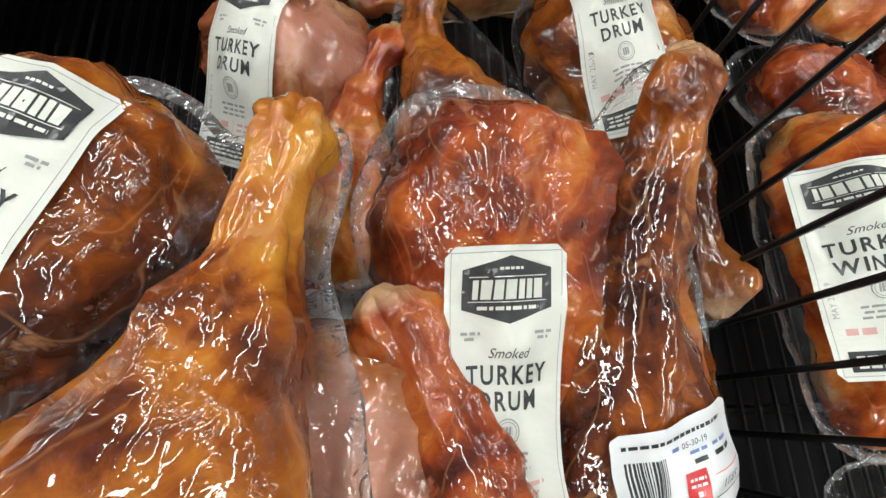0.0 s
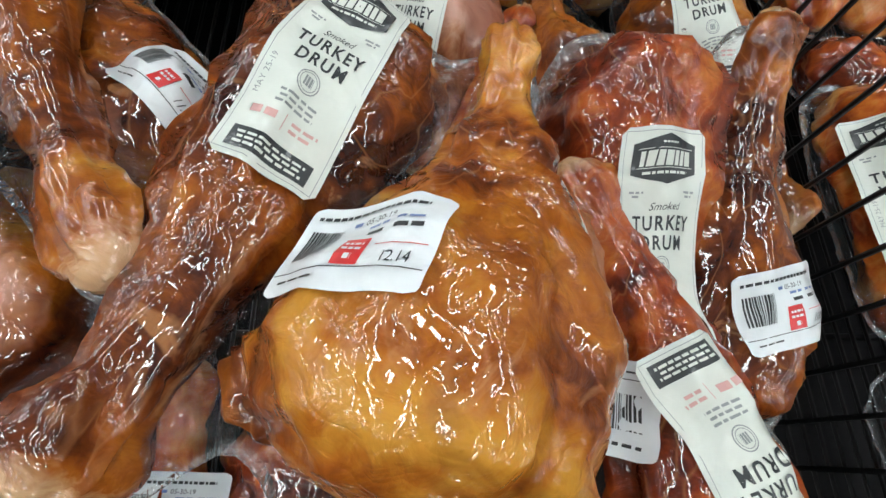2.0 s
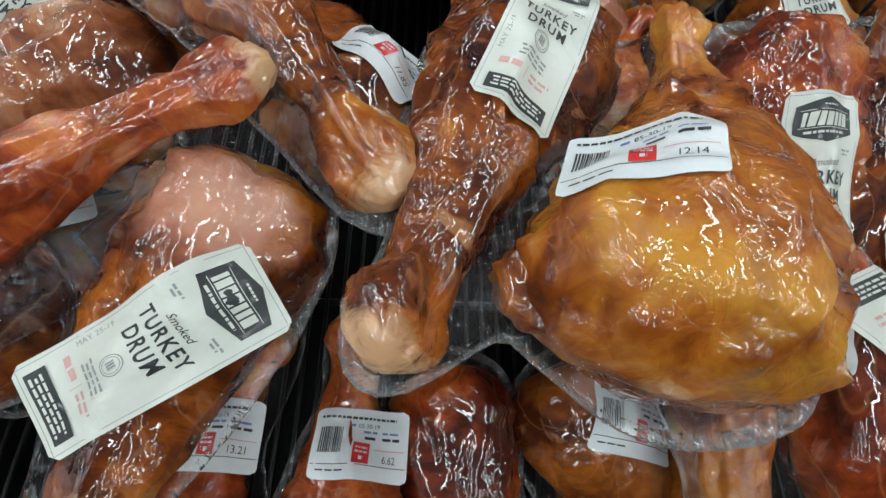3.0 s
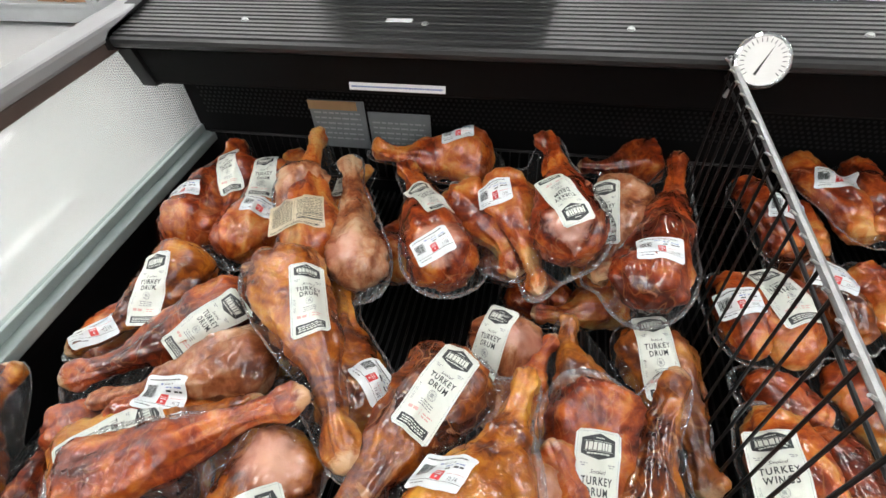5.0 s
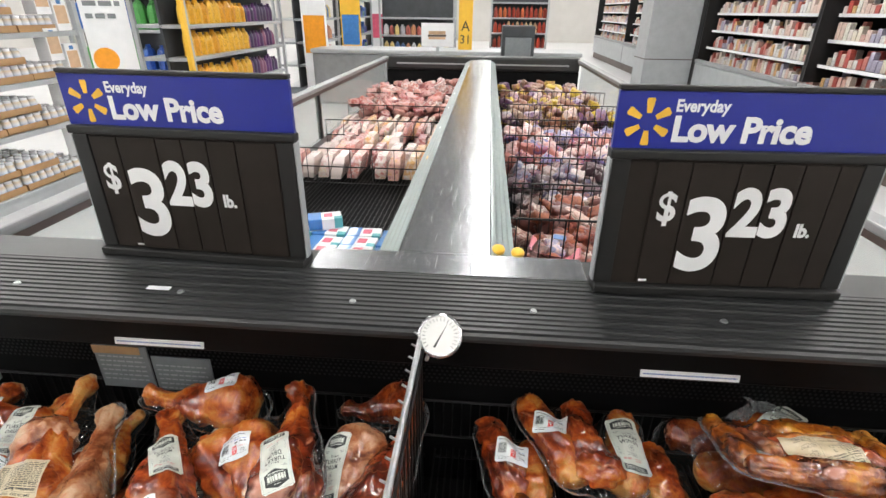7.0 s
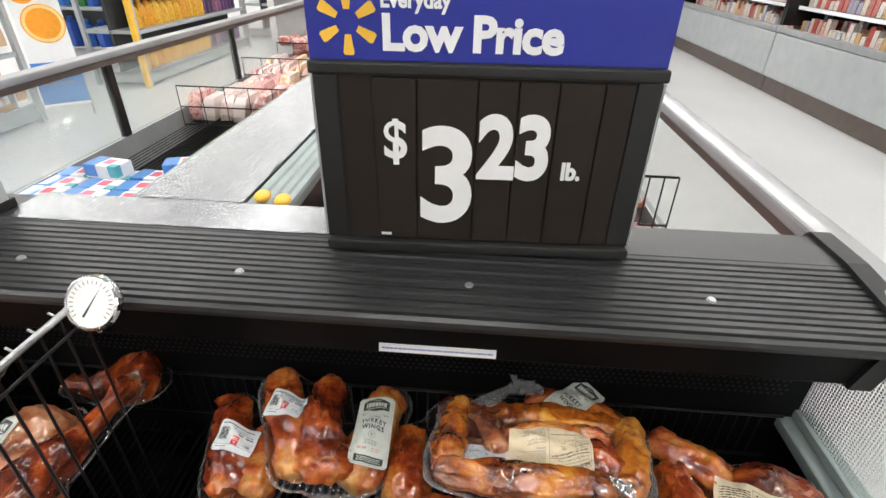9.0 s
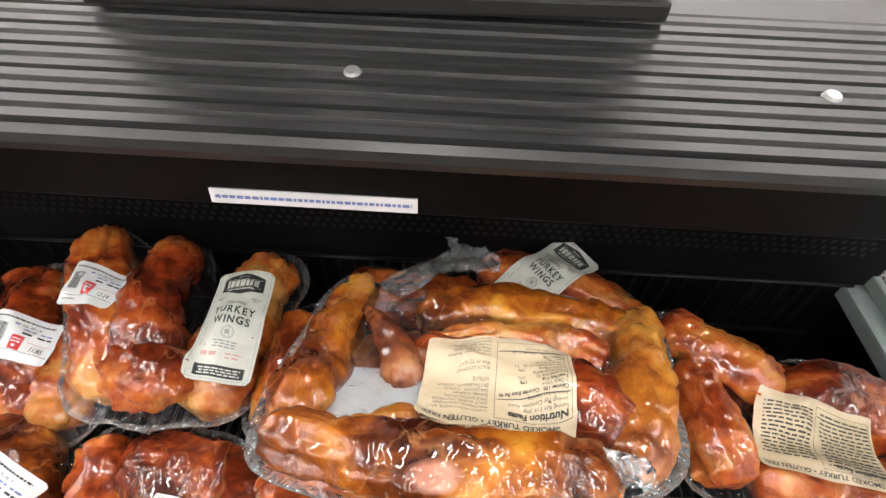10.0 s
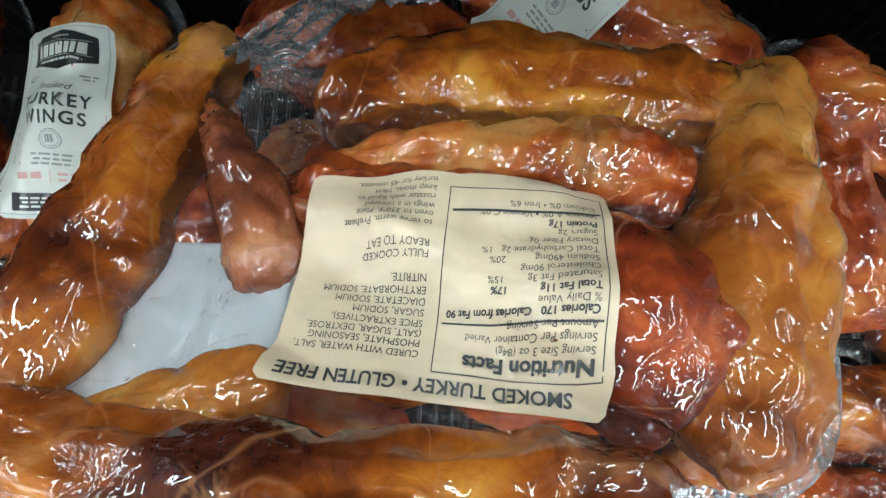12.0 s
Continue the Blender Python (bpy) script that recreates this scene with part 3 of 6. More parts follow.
def bag(limbs, margin, seed, drop=0.35):
    """The clinging bag: a sheet through the middle of the meat, with a narrow welded rim that follows its outline."""
    pts = []
    for l in limbs:
        size = sum((b - a).length for a, b in zip(l["line"], l["line"][1:]))
        n = len(l["line"]) - 1
        pts += [(p, min(r, min(k, n - k) / n * size + 0.004)) for k, (p, r) in enumerate(zip(l["line"], l["r"])) if k % 2 == 0]
    cx = sum(p.x for p, r in pts) / len(pts)
    cy = sum(p.y for p, r in pts) / len(pts)
    A = np.array([[p.x - cx, p.y - cy, 1] for p, r in pts])
    b = np.array([p.z - r * drop for p, r in pts])
    # a lone joint leaves the tilt across it open: hold it near level
    hold = 0.02 * math.sqrt(len(pts))
    sol = np.linalg.lstsq(np.vstack([A, [[hold, 0, 0], [0, hold, 0]]]), np.append(b, [0, 0]), rcond=None)[0]
    xy = np.array([[p.x, p.y] for p, r in pts])
    rr = np.array([r for p, r in pts])
    n = 110
    off = Vector((seed * 1.7, 4.1, seed))
    edge = []
    for i in range(n):
        a = 2 * math.pi * i / n
        d = np.array([math.cos(a), math.sin(a)])
        w = margin * (1 + 0.45 * noise.noise(Vector((d[0] * 2, d[1] * 2, 0)) + off) + 0.25 * noise.noise(Vector((d[0] * 9, d[1] * 9, 0)) + off))
        q = np.linspace(0, 0.4, 161)
        pos = np.array([cx, cy]) + q[:, None] * d
        dist = np.sqrt(((pos[:, None, :] - xy[None]) ** 2).sum(2)) - rr[None]
        inside = np.where(dist.min(1) < w)[0]
        edge.append(q[inside[-1]] if len(inside) else 0.02)
    e = np.array(edge)
    for _ in range(3):
        e = (np.roll(e, 1) + e * 2 + np.roll(e, -1)) / 4
    levels = np.array([0.04, 0.10, 0.16, 0.22, 0.28, 0.34, 0.40, 0.46, 0.52, 0.58, 0.64, 0.69, 0.74, 0.78, 0.82, 0.855, 0.885, 0.91, 0.93, 0.95, 0.965, 0.98, 1.0])
    ang = 2 * math.pi * np.arange(n) / n
    X, Y = levels[:, None] * (e * np.cos(ang))[None], levels[:, None] * (e * np.sin(ang))[None]
    weld = sol[0] * X + sol[1] * Y + sol[2]
    d2 = (X[..., None] + cx - xy[:, 0]) ** 2 + (Y[..., None] + cy - xy[:, 1]) ** 2
    pz = np.array([p.z for p, r in pts])
    core = rr * 0.80
    crown = np.where(d2 < core ** 2, pz + 0.85 * np.sqrt(np.maximum(core ** 2 - d2, 0)), -1.0).max(2)
    Z = np.maximum(crown, weld)
    free = levels < 0.92
    # the film is pulled tight from joint to joint and down to the weld
    for _ in range(70):
        inner = np.vstack([np.full((1, n), Z[0].mean()), Z[:-1]])
        outer = np.vstack([Z[1:], Z[-1:]])
        mean = (inner + outer + np.roll(Z, 1, 1) + np.roll(Z, -1, 1)) / 4
        Z = np.where(free[:, None], np.maximum(mean, crown), np.maximum(weld, crown * (crown > weld) + weld * (crown <= weld)))
    # it sinks in between the joints
    Z = weld + 0.5 * (Z - weld)
    vs = []
    for k, f in enumerate(levels):
        for i in range(n):
            x, y, z = float(X[k, i]), float(Y[k, i]), float(Z[k, i])
            z += 0.0012 * noise.noise(Vector((x * 40, y * 40, seed))) - 0.0010 * (1 - abs(noise.noise(Vector((x * 90, y * 55, seed + 3))))) ** 6
            if f > 0.9:
                z += 0.0035 * noise.noise(Vector((math.cos(ang[i]) * 6, math.sin(ang[i]) * 6, seed + f)))
            vs.append(Vector((cx + x, cy + y, z)))
    top = [Vector((cx, cy, float(Z[0].mean())))] + vs
    L = len(levels)
    fs = [(0, 1 + i, 1 + (i + 1) % n) for i in range(n)]
    for k in range(L - 1):
        for i in range(n):
            j = (i + 1) % n
            fs.append((1 + k * n + i, 1 + (k + 1) * n + i, 1 + (k + 1) * n + j, 1 + k * n + j))
    # the weld has a second, lower layer
    count, rows = len(top), 4
    both = top + [top[1 + (L - rows + q) * n + i] - Vector((0, 0, 0.0008)) for q in range(rows) for i in range(n)]
    for q in range(rows - 1):
        for i in range(n):
            j = (i + 1) % n
            fs.append((count + q * n + j, count + (q + 1) * n + j, count + (q + 1) * n + i, count + q * n + i))
    for i in range(n):
        j = (i + 1) % n
        fs.append((1 + (L - 1) * n + i, count + (rows - 1) * n + i, count + (rows - 1) * n + j, 1 + (L - 1) * n + j))
    rim_at = [0.0] + [max(0.0, (float(f) - 0.93) / 0.07) for f in levels for _ in range(n)]
    return both, fs, rim_at + [rim_at[1 + (L - rows + q) * n] for q in range(rows) for _ in range(n)]


class Drape:
    """Lays flat print on the meat: a stiff sheet that follows the bumps below it."""

    def __init__(self, tree, x, y, heading, hw, hh, stiff, lift, normal=None, crease=0.0006):
        self.crease = crease
        hit, n0, _, _ = tree.ray_cast(Vector((x, y, 1.3)), Vector((0, 0, -1)))
        self.ok = hit is not None
        if not self.ok:
            return
        ns = Vector((0, 0, 0))
        for dx in (-1, -0.5, 0, 0.5, 1):
            for dy in (-1, -0.5, 0, 0.5, 1):
                q, nn, _, _ = tree.ray_cast(Vector((x + dx * hw * 0.8, y + dy * hw * 0.8, 1.3)), Vector((0, 0, -1)))
                if q is not None and abs(q.z - hit.z) < 0.03:
                    ns += nn if nn.z > 0 else -nn
        n = (ns.normalized() * 0.75 + Vector((0, 0, 0.35))).normalized() if normal is None else Vector(normal).normalized()
        a = radians(heading)
        up = Vector((-math.sin(a), math.cos(a), 0))
        up = (up - n * up.dot(n)).normalized()
        right = up.cross(n).normalized()
        self.c, self.n, self.up, self.right, self.hw, self.hh, self.lift = hit, n, up, right, hw, hh, lift
        self.nu, self.nv = 13, 21
        g = np.full((self.nv, self.nu), np.nan)
        for j in range(self.nv):
            for i in range(self.nu):
                u, v = (2 * i / (self.nu - 1) - 1) * hw, (2 * j / (self.nv - 1) - 1) * hh
                o = hit + right * u + up * v + n * 0.06
                q, _, _, d = tree.ray_cast(o, -n, 0.1)
                if q is not None:
                    g[j, i] = 0.06 - d
        low = np.nanmin(g) if np.isfinite(g).any() else 0.0
        g = np.where(np.isfinite(g), g, low)
        g = np.maximum(g, np.nanmax(g) - stiff)
        raw = g.copy()
        for _ in range(5):
            p = np.pad(g, 1, mode="edge")
            g = (p[:-2, 1:-1] + p[2:, 1:-1] + p[1:-1, :-2] + p[1:-1, 2:] + 2 * p[1:-1, 1:-1]) / 6
            g = np.maximum(g, raw)
        self.g = g

    def at(self, u, v, off=0.0):
        fi = min(max((u / self.hw + 1) / 2 * (self.nu - 1), 0), self.nu - 1.001)
        fj = min(max((v / self.hh + 1) / 2 * (self.nv - 1), 0), self.nv - 1.001)
        i, j = int(fi), int(fj)
        a, b = fi - i, fj - j
        g = self.g
        h = (g[j, i] * (1 - a) + g[j, i + 1] * a) * (1 - b) + (g[j + 1, i] * (1 - a) + g[j + 1, i + 1] * a) * b
        crease = self.crease * (abs(noise.noise(Vector((u * 38 + v * 26, v * 20 - u * 12, self.c.x * 50)))) * 1.4 + 0.25 * noise.noise(Vector((u * 70, v * 70, 2.0))))
        return self.c + self.right * u + self.up * v + self.n * (float(h) + self.lift + off + crease)


def stick_label(tree, parent, kind, x, y, heading, stiff=0.018, normal=None, origin=(0, 0, 0), size=1.0):
    hw, hh, paper_mat, layers = DESIGN[kind]
    d = Drape(tree, x, y, heading, hw * size, hh * size, stiff, 0.0014, normal, 0.0034 if kind.startswith("facts") else 0.0008)
    if not d.ok:
        return
    nu, nv, rad = (48, 40, 0.0015) if kind.startswith("facts") else (16, 30, 0.0035)
    vs = []
    for j in range(nv + 1):
        v = (2 * j / nv - 1) * hh
        over = max(0.0, abs(v) - (hh - rad))
        w = hw - rad + math.sqrt(max(rad * rad - over * over, 0.0))
        for i in range(nu + 1):
            vs.append(d.at((2 * i / nu - 1) * w * size, v * size))
    fs = [(j * (nu + 1) + i, j * (nu + 1) + i + 1, (j + 1) * (nu + 1) + i + 1, (j + 1) * (nu + 1) + i) for j in range(nv) for i in range(nu)]
    name = "price_label" if kind[0].isdigit() else "facts_label" if kind.startswith("facts") else "brand_label"
    words = {"price_label": "white printed scale label", "facts_label": "creased beige food facts label", "brand_label": "cream label with dark badge"}[name]
    lab = mesh_object(name, vs, fs, paper_mat, parent, words, True, origin=origin)
    lab.location = (0, 0, 0)
    for nm, mt, (pv, pf), off in layers:
        o = mesh_object(nm, [d.at(a * size, b * size, off + (0.0003 if kind.startswith("facts") else 0)) for a, b, _ in pv], pf, mt, lab, "", False, origin=origin)
        o["kind"] = "stuff"
        o.location = (0, 0, 0)


COUNT = [0]


def pack(limbs, labels, tone="amber", margin=0.009, words="", group="packs of smoked turkey drums", tones=None, seed=None, drop=0.35):
    """One vacuum pack: joints of meat in a clinging clear bag with its labels."""
    COUNT[0] += 1
    seed = COUNT[0] if seed is None else seed
    low = min(min(v.z for v in l["v"]) for l in limbs)
    c = limbs[0]["line"][len(limbs[0]["line"]) // 2]
    org = Vector((c.x, c.y, low))
    wing = "wing" in group
    pk = thing("wing_pack" if wing else "drumstick_pack", words or ("vacuum pack of smoked turkey wings with labels" if wing else "vacuum pack of smoked turkey drumsticks with labels"), "meat pack", org, group)
    tv, tf = [], []
    for i, l in enumerate(limbs):
        m = MEAT[(tones or [tone] * len(limbs))[i]]
        o = mesh_object("wing_joint" if wing else "drumstick", l["v"], l["f"], m, pk, "", True, {"bare": l["bare"], "bone": l["bone"]}, org)
        o.location = (0, 0, 0)
        n = len(tv)
        tv += l["v"]
        tf += [tuple(q + n for q in f) for f in l["f"]]
    bv, bf, rim_at = bag(limbs, margin * 0.7, seed, drop)
    o = mesh_object("bag", bv, bf, FILM, pk, "clear clinging film bag", True, {"rim": rim_at}, org)
    o.location = (0, 0, 0)
    n = len(tv)
    tree = BVHTree.FromPolygons(tv + bv, tf + [tuple(q + n for q in f) for f in bf])
    for spec in labels:
        stick_label(tree, pk, *spec[:4], origin=org, **(spec[4] if len(spec) > 4 else {}))
    return pk


def drum(knob, thigh, zk, zt, fat=1.0, bend=0.012, bare=None, seed=None, profile=DRUM):
    """A drumstick from its knob to its thick end, a little bent."""
    COUNT[0] += 1
    a, b = Vector((*knob, zk)), Vector((*thigh, zt))
    side = (b - a).cross(Vector((0, 0, 1))).normalized()
    return limb([a, a.lerp(b, 0.33) + side * bend, a.lerp(b, 0.7) + side * bend * 0.4, b], profile, fat * 1.1, 0.93, bare, seed or COUNT[0])


# ---- the hall: floor, ceiling, walls, lamps ----
def slab(name, x0, x1, y0, y1, z0, z1, mat, label, cat):
    o = bm_object(name, box(x0, x1, y0, y1, z0, z1), mat)
    return tagged(o, label, cat, "", "structure")


slab("floor", -16, 14, -10, 26, -0.1, 0, FLOOR, "polished pale concrete store floor", "floor")
slab("ceiling", -16, 14, -10, 26, 4.6, 4.8, CEIL, "pale store ceiling with lamp rows", "ceiling")
slab("wall_north", -16, 14, 26, 26.2, 0, 4.6, WALL, "plain far store wall", "wall")
slab("wall_south", -16, 14, -10.2, -10, 0, 4.6, WALL, "plain store wall", "wall")
slab("wall_west", -16.2, -16, -10, 26, 0, 4.6, WALL, "plain store wall", "wall")
slab("wall_east", 14, 14.2, -10, 26, 0, 4.6, WALL, "plain store wall", "wall")
for x in (-14.8, -11.8, -8.8, -5.8, -2.8, 0.2, 3.2, 6.2, 9.2, 12.2):
    lamp = thing("ceiling_lamp", "long bright tube lamp under the ceiling", "ceiling lamp", (x, 8, 4.5), "rows of ceiling lamps")
    o = part("diffuser", box(-0.09, 0.09, -17.5, 17.5, -0.08, -0.05, 0.01), LIGHT, lamp)
    o = part("housing", box(-0.10, 0.10, -17.6, 17.6, -0.048, 0.1), CEIL, lamp)


# ---- the refrigerated case under the camera ----
case = thing("refrigerated_case", "black open refrigerated meat case with glass sides", "display case", (0, -0.5, 0))


def cpart(name, vf, mat, parent=case, label="", smooth=False):
    vs, fs = vf
    return mesh_object(name, [(x, y + 0.5, z) for x, y, z in vs] if parent is case else vs, fs, mat, parent, label, smooth)


def bpart(name, bm, mat, parent=case, label="", smooth=False):
    if parent is case:
        bmesh.ops.translate(bm, verts=bm.verts[:], vec=(0, 0.5, 0))
    return part(name, bm, mat, parent, label, smooth)


# ribbed end rail: flat top, six ridges falling to a rounded nose
top = [(0.118, 0.8795), (0.118, 0.915), (0.112, 0.921), (0.032, 0.921)]
for k in range(6):
    y, z = 0.030 - k * 0.0228, 0.9200 - k * 0.0026
    top += [(y, z), (y - 0.0070, z - 0.0005), (y - 0.0085, z - 0.0040), (y - 0.0105, z - 0.0040), (y - 0.0120, z - 0.0012), (y - 0.0190, z - 0.0018), (y - 0.0200, z - 0.0060), (y - 0.0222, z - 0.0060)]
nose = [(-0.1075, 0.9035), (-0.1125, 0.9005), (-0.1140, 0.8950), (-0.1125, 0.8890), (-0.1060, 0.8845), (-0.0810, 0.8795), (0.02, 0.8795)]
cpart("rail", prism(top + nose, -0.93, 0.92), BLACK_SATIN, case, "black ribbed satin end rail")
cpart("rail_lip", prism([(0.117, 0.80), (0.117, 0.877), (-0.0745, 0.877), (-0.0735, 0.8710), (-0.0600, 0.8030), (-0.0560, 0.7980), (-0.0450, 0.7980), (0.02, 0.805)], -0.93, 0.92), BLACK_LINER, case, "matt black lip under the rail")
bpart("steel_plate", box(-0.246, 0.242, 0.036, 0.119, 0.9212, 0.9228, 0.0006), BRUSHED, case, "brushed steel plate on the rail top")
for s, x in ((-1, -0.93), (1, 0.92)):
    prof = [(0.125, 0.79), (0.125, 0.918), (0.115, 0.927), (0.030, 0.927), (-0.108, 0.911), (-0.120, 0.902), (-0.120, 0.886), (-0.083, 0.873), (-0.064, 0.796), (0.02, 0.79)]
    cpart("rail_end_cap", prism(prof, min(x, x + s * 0.028), max(x, x + s * 0.028)), BLACK, case, "black moulded end cap")
bpart("back_panel", box(-0.95, 0.95, 0.020, 0.045, 0.44, 0.80), BLACK_LINER, case, "black back liner")
vs, fs = rods([((-0.9 + 0.018 * i, 0.0175, 0.56), (-0.9 + 0.018 * i, 0.0175, 0.655)) for i in range(101)], 0.0016, 5)
v2, f2 = rods([((-0.93, 0.0165, 0.655), (0.93, 0.0165, 0.655)), ((-0.93, 0.0165, 0.565), (0.93, 0.0165, 0.565))], 0.0028, 6)
cpart("back_grille", join((vs, fs), (v2, f2)), BLACK_WIRE, case, "black wire air grille")
holes = []
for j in range(7):
    for i in range(190):
        x, z = -0.92 + i * 0.0097 + (j % 2) * 0.0048, 0.70 + j * 0.0085
        holes.append(([(x + 0.003 * math.cos(a), 0.0193, z + 0.003 * math.sin(a)) for a in (0, 1.05, 2.09, 3.14, 4.19, 5.24)], [(0, 1, 2, 3, 4, 5)]))
o = cpart("perforated_strip", join(*holes), BLACK, case, "rows of air holes")
o["kind"] = "stuff"
bpart("front_panel", box(-0.95, 0.95, -1.25, -1.22, 0.44, 0.86), BLACK_LINER)
bpart("front_rail", box(-0.96, 0.96, -1.32, -1.19, 0.86, 0.92, 0.012), BLACK_SATIN)
bpart("tub_floor", box(-0.95, 0.95, -1.22, 0.03, 0.42, 0.44), BLACK_LINER)
bpart("base", box(-0.98, 0.98, -1.3, 0.115, 0.0, 0.415, 0.01), SHELF_GREY)
for s in (-1, 1):
    wall = bpart("side_wall", box(min(s * 0.945, s * 0.985), max(s * 0.945, s * 0.985), -1.25, 0.045, 0.415, 0.632), BLACK_LINER)
    bpart("sill", box(min(s * 0.925, s * 0.985), max(s * 0.925, s * 0.985), -1.25, 0.035, 0.632, 0.652, 0.004), GREY_TRIM, case, "grey-green glazing sill")
    bpart("glazing_bead", box(min(s * 0.945, s * 0.953), max(s * 0.945, s * 0.953), -1.25, 0.030, 0.6525, 0.668, 0.002), GREY_TRIM)
    g = bpart("glass_pane", box(min(s * 0.956, s * 0.962), max(s * 0.956, s * 0.962), -1.25, 0.030, 0.653, 0.893), GLASS, case, "clear side glass with a dotted border")
    g.visible_shadow = False
    bpart("cap_rail", box(min(s * 0.930, s * 0.985), max(s * 0.930, s * 0.985), -1.3, 4.6, 0.897, 0.921, 0.006), CAP, case, "pale scuffed cap rail")
    bpart("bumper", box(min(s * 0.936, s * 0.979), max(s * 0.936, s * 0.979), -1.3, 4.6, 0.876, 0.896, 0.003), BUMPER, case, "brown bumper strip")
    # dotted border on the glass, fading away from the corner
    rng = random.Random(7)
    dots = []
    for iy in range(42):
        for iz in range(46):
            y, z = 0.024 - iy * 0.0052, 0.660 + iz * 0.0050 + (iy % 2) * 0.0025
            reach = 0.19 - (0.885 - z) * 0.20
            if 0.024 - y < reach:
                q = 0.0025 * max(0.25, 1 - (0.024 - y) / reach * 0.75)
                dots.append(([(s * 0.9555, y + q * math.cos(a), z + q * math.sin(a)) for a in (0, 1.05, 2.09, 3.14, 4.19, 5.24)], [(0, 1, 2, 3, 4, 5)]))
    o = cpart("dot_border", join(*dots), SHELF_DARK, case, "grey printed dot border")
    o["kind"] = "stuff"
for i in range(2):
    # wire rack floors
    x0, x1 = ((-0.92, -0.035), (-0.015, 0.92))[i]
    lines = [((x0 + k * 0.0125, -1.2, 0.532), (x0 + k * 0.0125, 0.015, 0.532)) for k in range(int((x1 - x0) / 0.0125) + 1)]
    cross = [((x0, y, 0.527), (x1, y, 0.527)) for y in (-1.2, -1.0, -0.8, -0.6, -0.4, -0.2, 0.0)]
    rack = thing("wire_rack", "black wire shelf rack lying in the case", "rack", (0, 0, 0.44), "racks on the case floor")
    repeat("wire", rods([((0, -1.2, 0.092), (0, 0.015, 0.092))], 0.0018, 5), BLACK_WIRE, rack, [(a[0], 0, 0) for a, b in lines])
    repeat("cross_wire", rods([((x0, 0, 0.087), (x1, 0, 0.087))], 0.003, 6), BLACK_WIRE, rack, [(0, a[1], 0) for a, b in cross])
    repeat("foot", rods([((0, 0, 0), (0, 0, 0.087))], 0.004, 6), BLACK_WIRE, rack, [(x, y, 0) for x in (x0 + 0.05, x1 - 0.05) for y in (-1.1, -0.6, -0.1)])
# rail screws, price strips, small sticker
for k in range(6):
    sc = bmesh.new()
    bmesh.ops.create_cone(sc, cap_ends=True, segments=12, radius1=0.0062, radius2=0.0045, depth=0.003)
    bmesh.ops.transform(sc, matrix=pose(-0.725 + 0.29 * k, -0.050, 0.9115, 6), verts=sc.verts[:])
    sc2 = bpart("screw", sc, STEEL, case, "small steel screw head")
for x0, x1 in ((-0.565, -0.406), (0.322, 0.475)):
    st = thing("price_strip", "narrow white printed strip on the black rail lip", "label strip", ((x0 + x1) / 2, -0.0655, 0.816), "strips under the rail")
    w = (x1 - x0) / 2
    q = Matrix.Rotation(radians(-11), 4, "X")
    part("strip", box(-w, w, -0.0012, 0.0012, -0.006, 0.006, tilt=q), SIGN_WHITE, st)
    vs, fs = bars(-w + 0.004, w - 0.004, 0, 0.0026, 0.004, 5)
    mesh_object("print", [q @ Vector((a, -0.0016, b)) for a, b, c in vs], fs, BLUE_INK, st)
stk = thing("sticker", "small white paper sticker on the black rail", "sticker", (-0.475, -0.045, 0.9135))
part("paper", box(-0.02, 0.02, -0.005, 0.005, -0.0004, 0.0004, tilt=Matrix.Rotation(radians(6), 4, "X")), SIGN_WHITE, stk)

# notices on the back wall
for x0, x1, z0, z1, top_strip in ((-0.690, -0.580, 0.640, 0.742, 1), (-0.575, -0.455, 0.640, 0.722, 0)):
    nt = thing("notice_plate", "grey printed metal plate behind the packs", "notice", ((x0 + x1) / 2, 0.012, z0), "plates on the back wall")
    w = (x1 - x0) / 2
    part("plate", box(-w, w, 0, 0.003, 0, z1 - z0, 0.0008), TAG_GREY, nt)
    pr = join(*[bars(-w + 0.008, w - 0.01, (z1 - z0) * 0.75 - i * 0.011, 0.0035, 0.012, i + 70) for i in range(6)])
    mesh_object("print", [(a, -0.0008, b) for a, b, c in pr[0]], pr[1], SHELF_GREY, nt)
    if top_strip:
        part("heading", box(-w, w * 0.75, -0.0022, -0.0008, z1 - z0 - 0.018, z1 - z0), CARD, nt, "tan heading strip")


# wire divider between the two bins, with its thermometer
def divider(x, y0, y1, z0, z1, step, label, group, r=0.0018, front=True):
    d = thing("wire_divider", label, "wire divider", (x, (y0 + y1) / 2, z0), group)
    m = (y0 + y1) / 2
    part("top_rod", add_rod(bmesh.new(), (0, y0 - m, z1 - z0), (0, y1 - m, z1 - z0), 0.0042), STEEL if front else BLACK_WIRE, d, "bare steel top rod" if front else "")
    n = int((y1 - y0) / step)
    repeat("upright_wire", rods([((0, 0, 0), (0, 0, z1 - z0 + 0.001))], r), BLACK_WIRE, d, [(0, y0 - m + k * step, 0) for k in range(n + 1)])
    repeat("cross_wire", rods([((0, y0 - m, 0), (0, y1 - m, 0))], 0.0022), BLACK_WIRE, d, [(0.003, 0, h) for h in (0.004, (z1 - z0) * 0.93)])
    if front:
        repeat("hook", rods([((-0.004, 0, 0.002), (-0.010, 0, 0.006))], 0.0016, 5), STEEL, d, [(0, y0 - m + k * step, z1 - z0) for k in range(n + 1)])
    return d


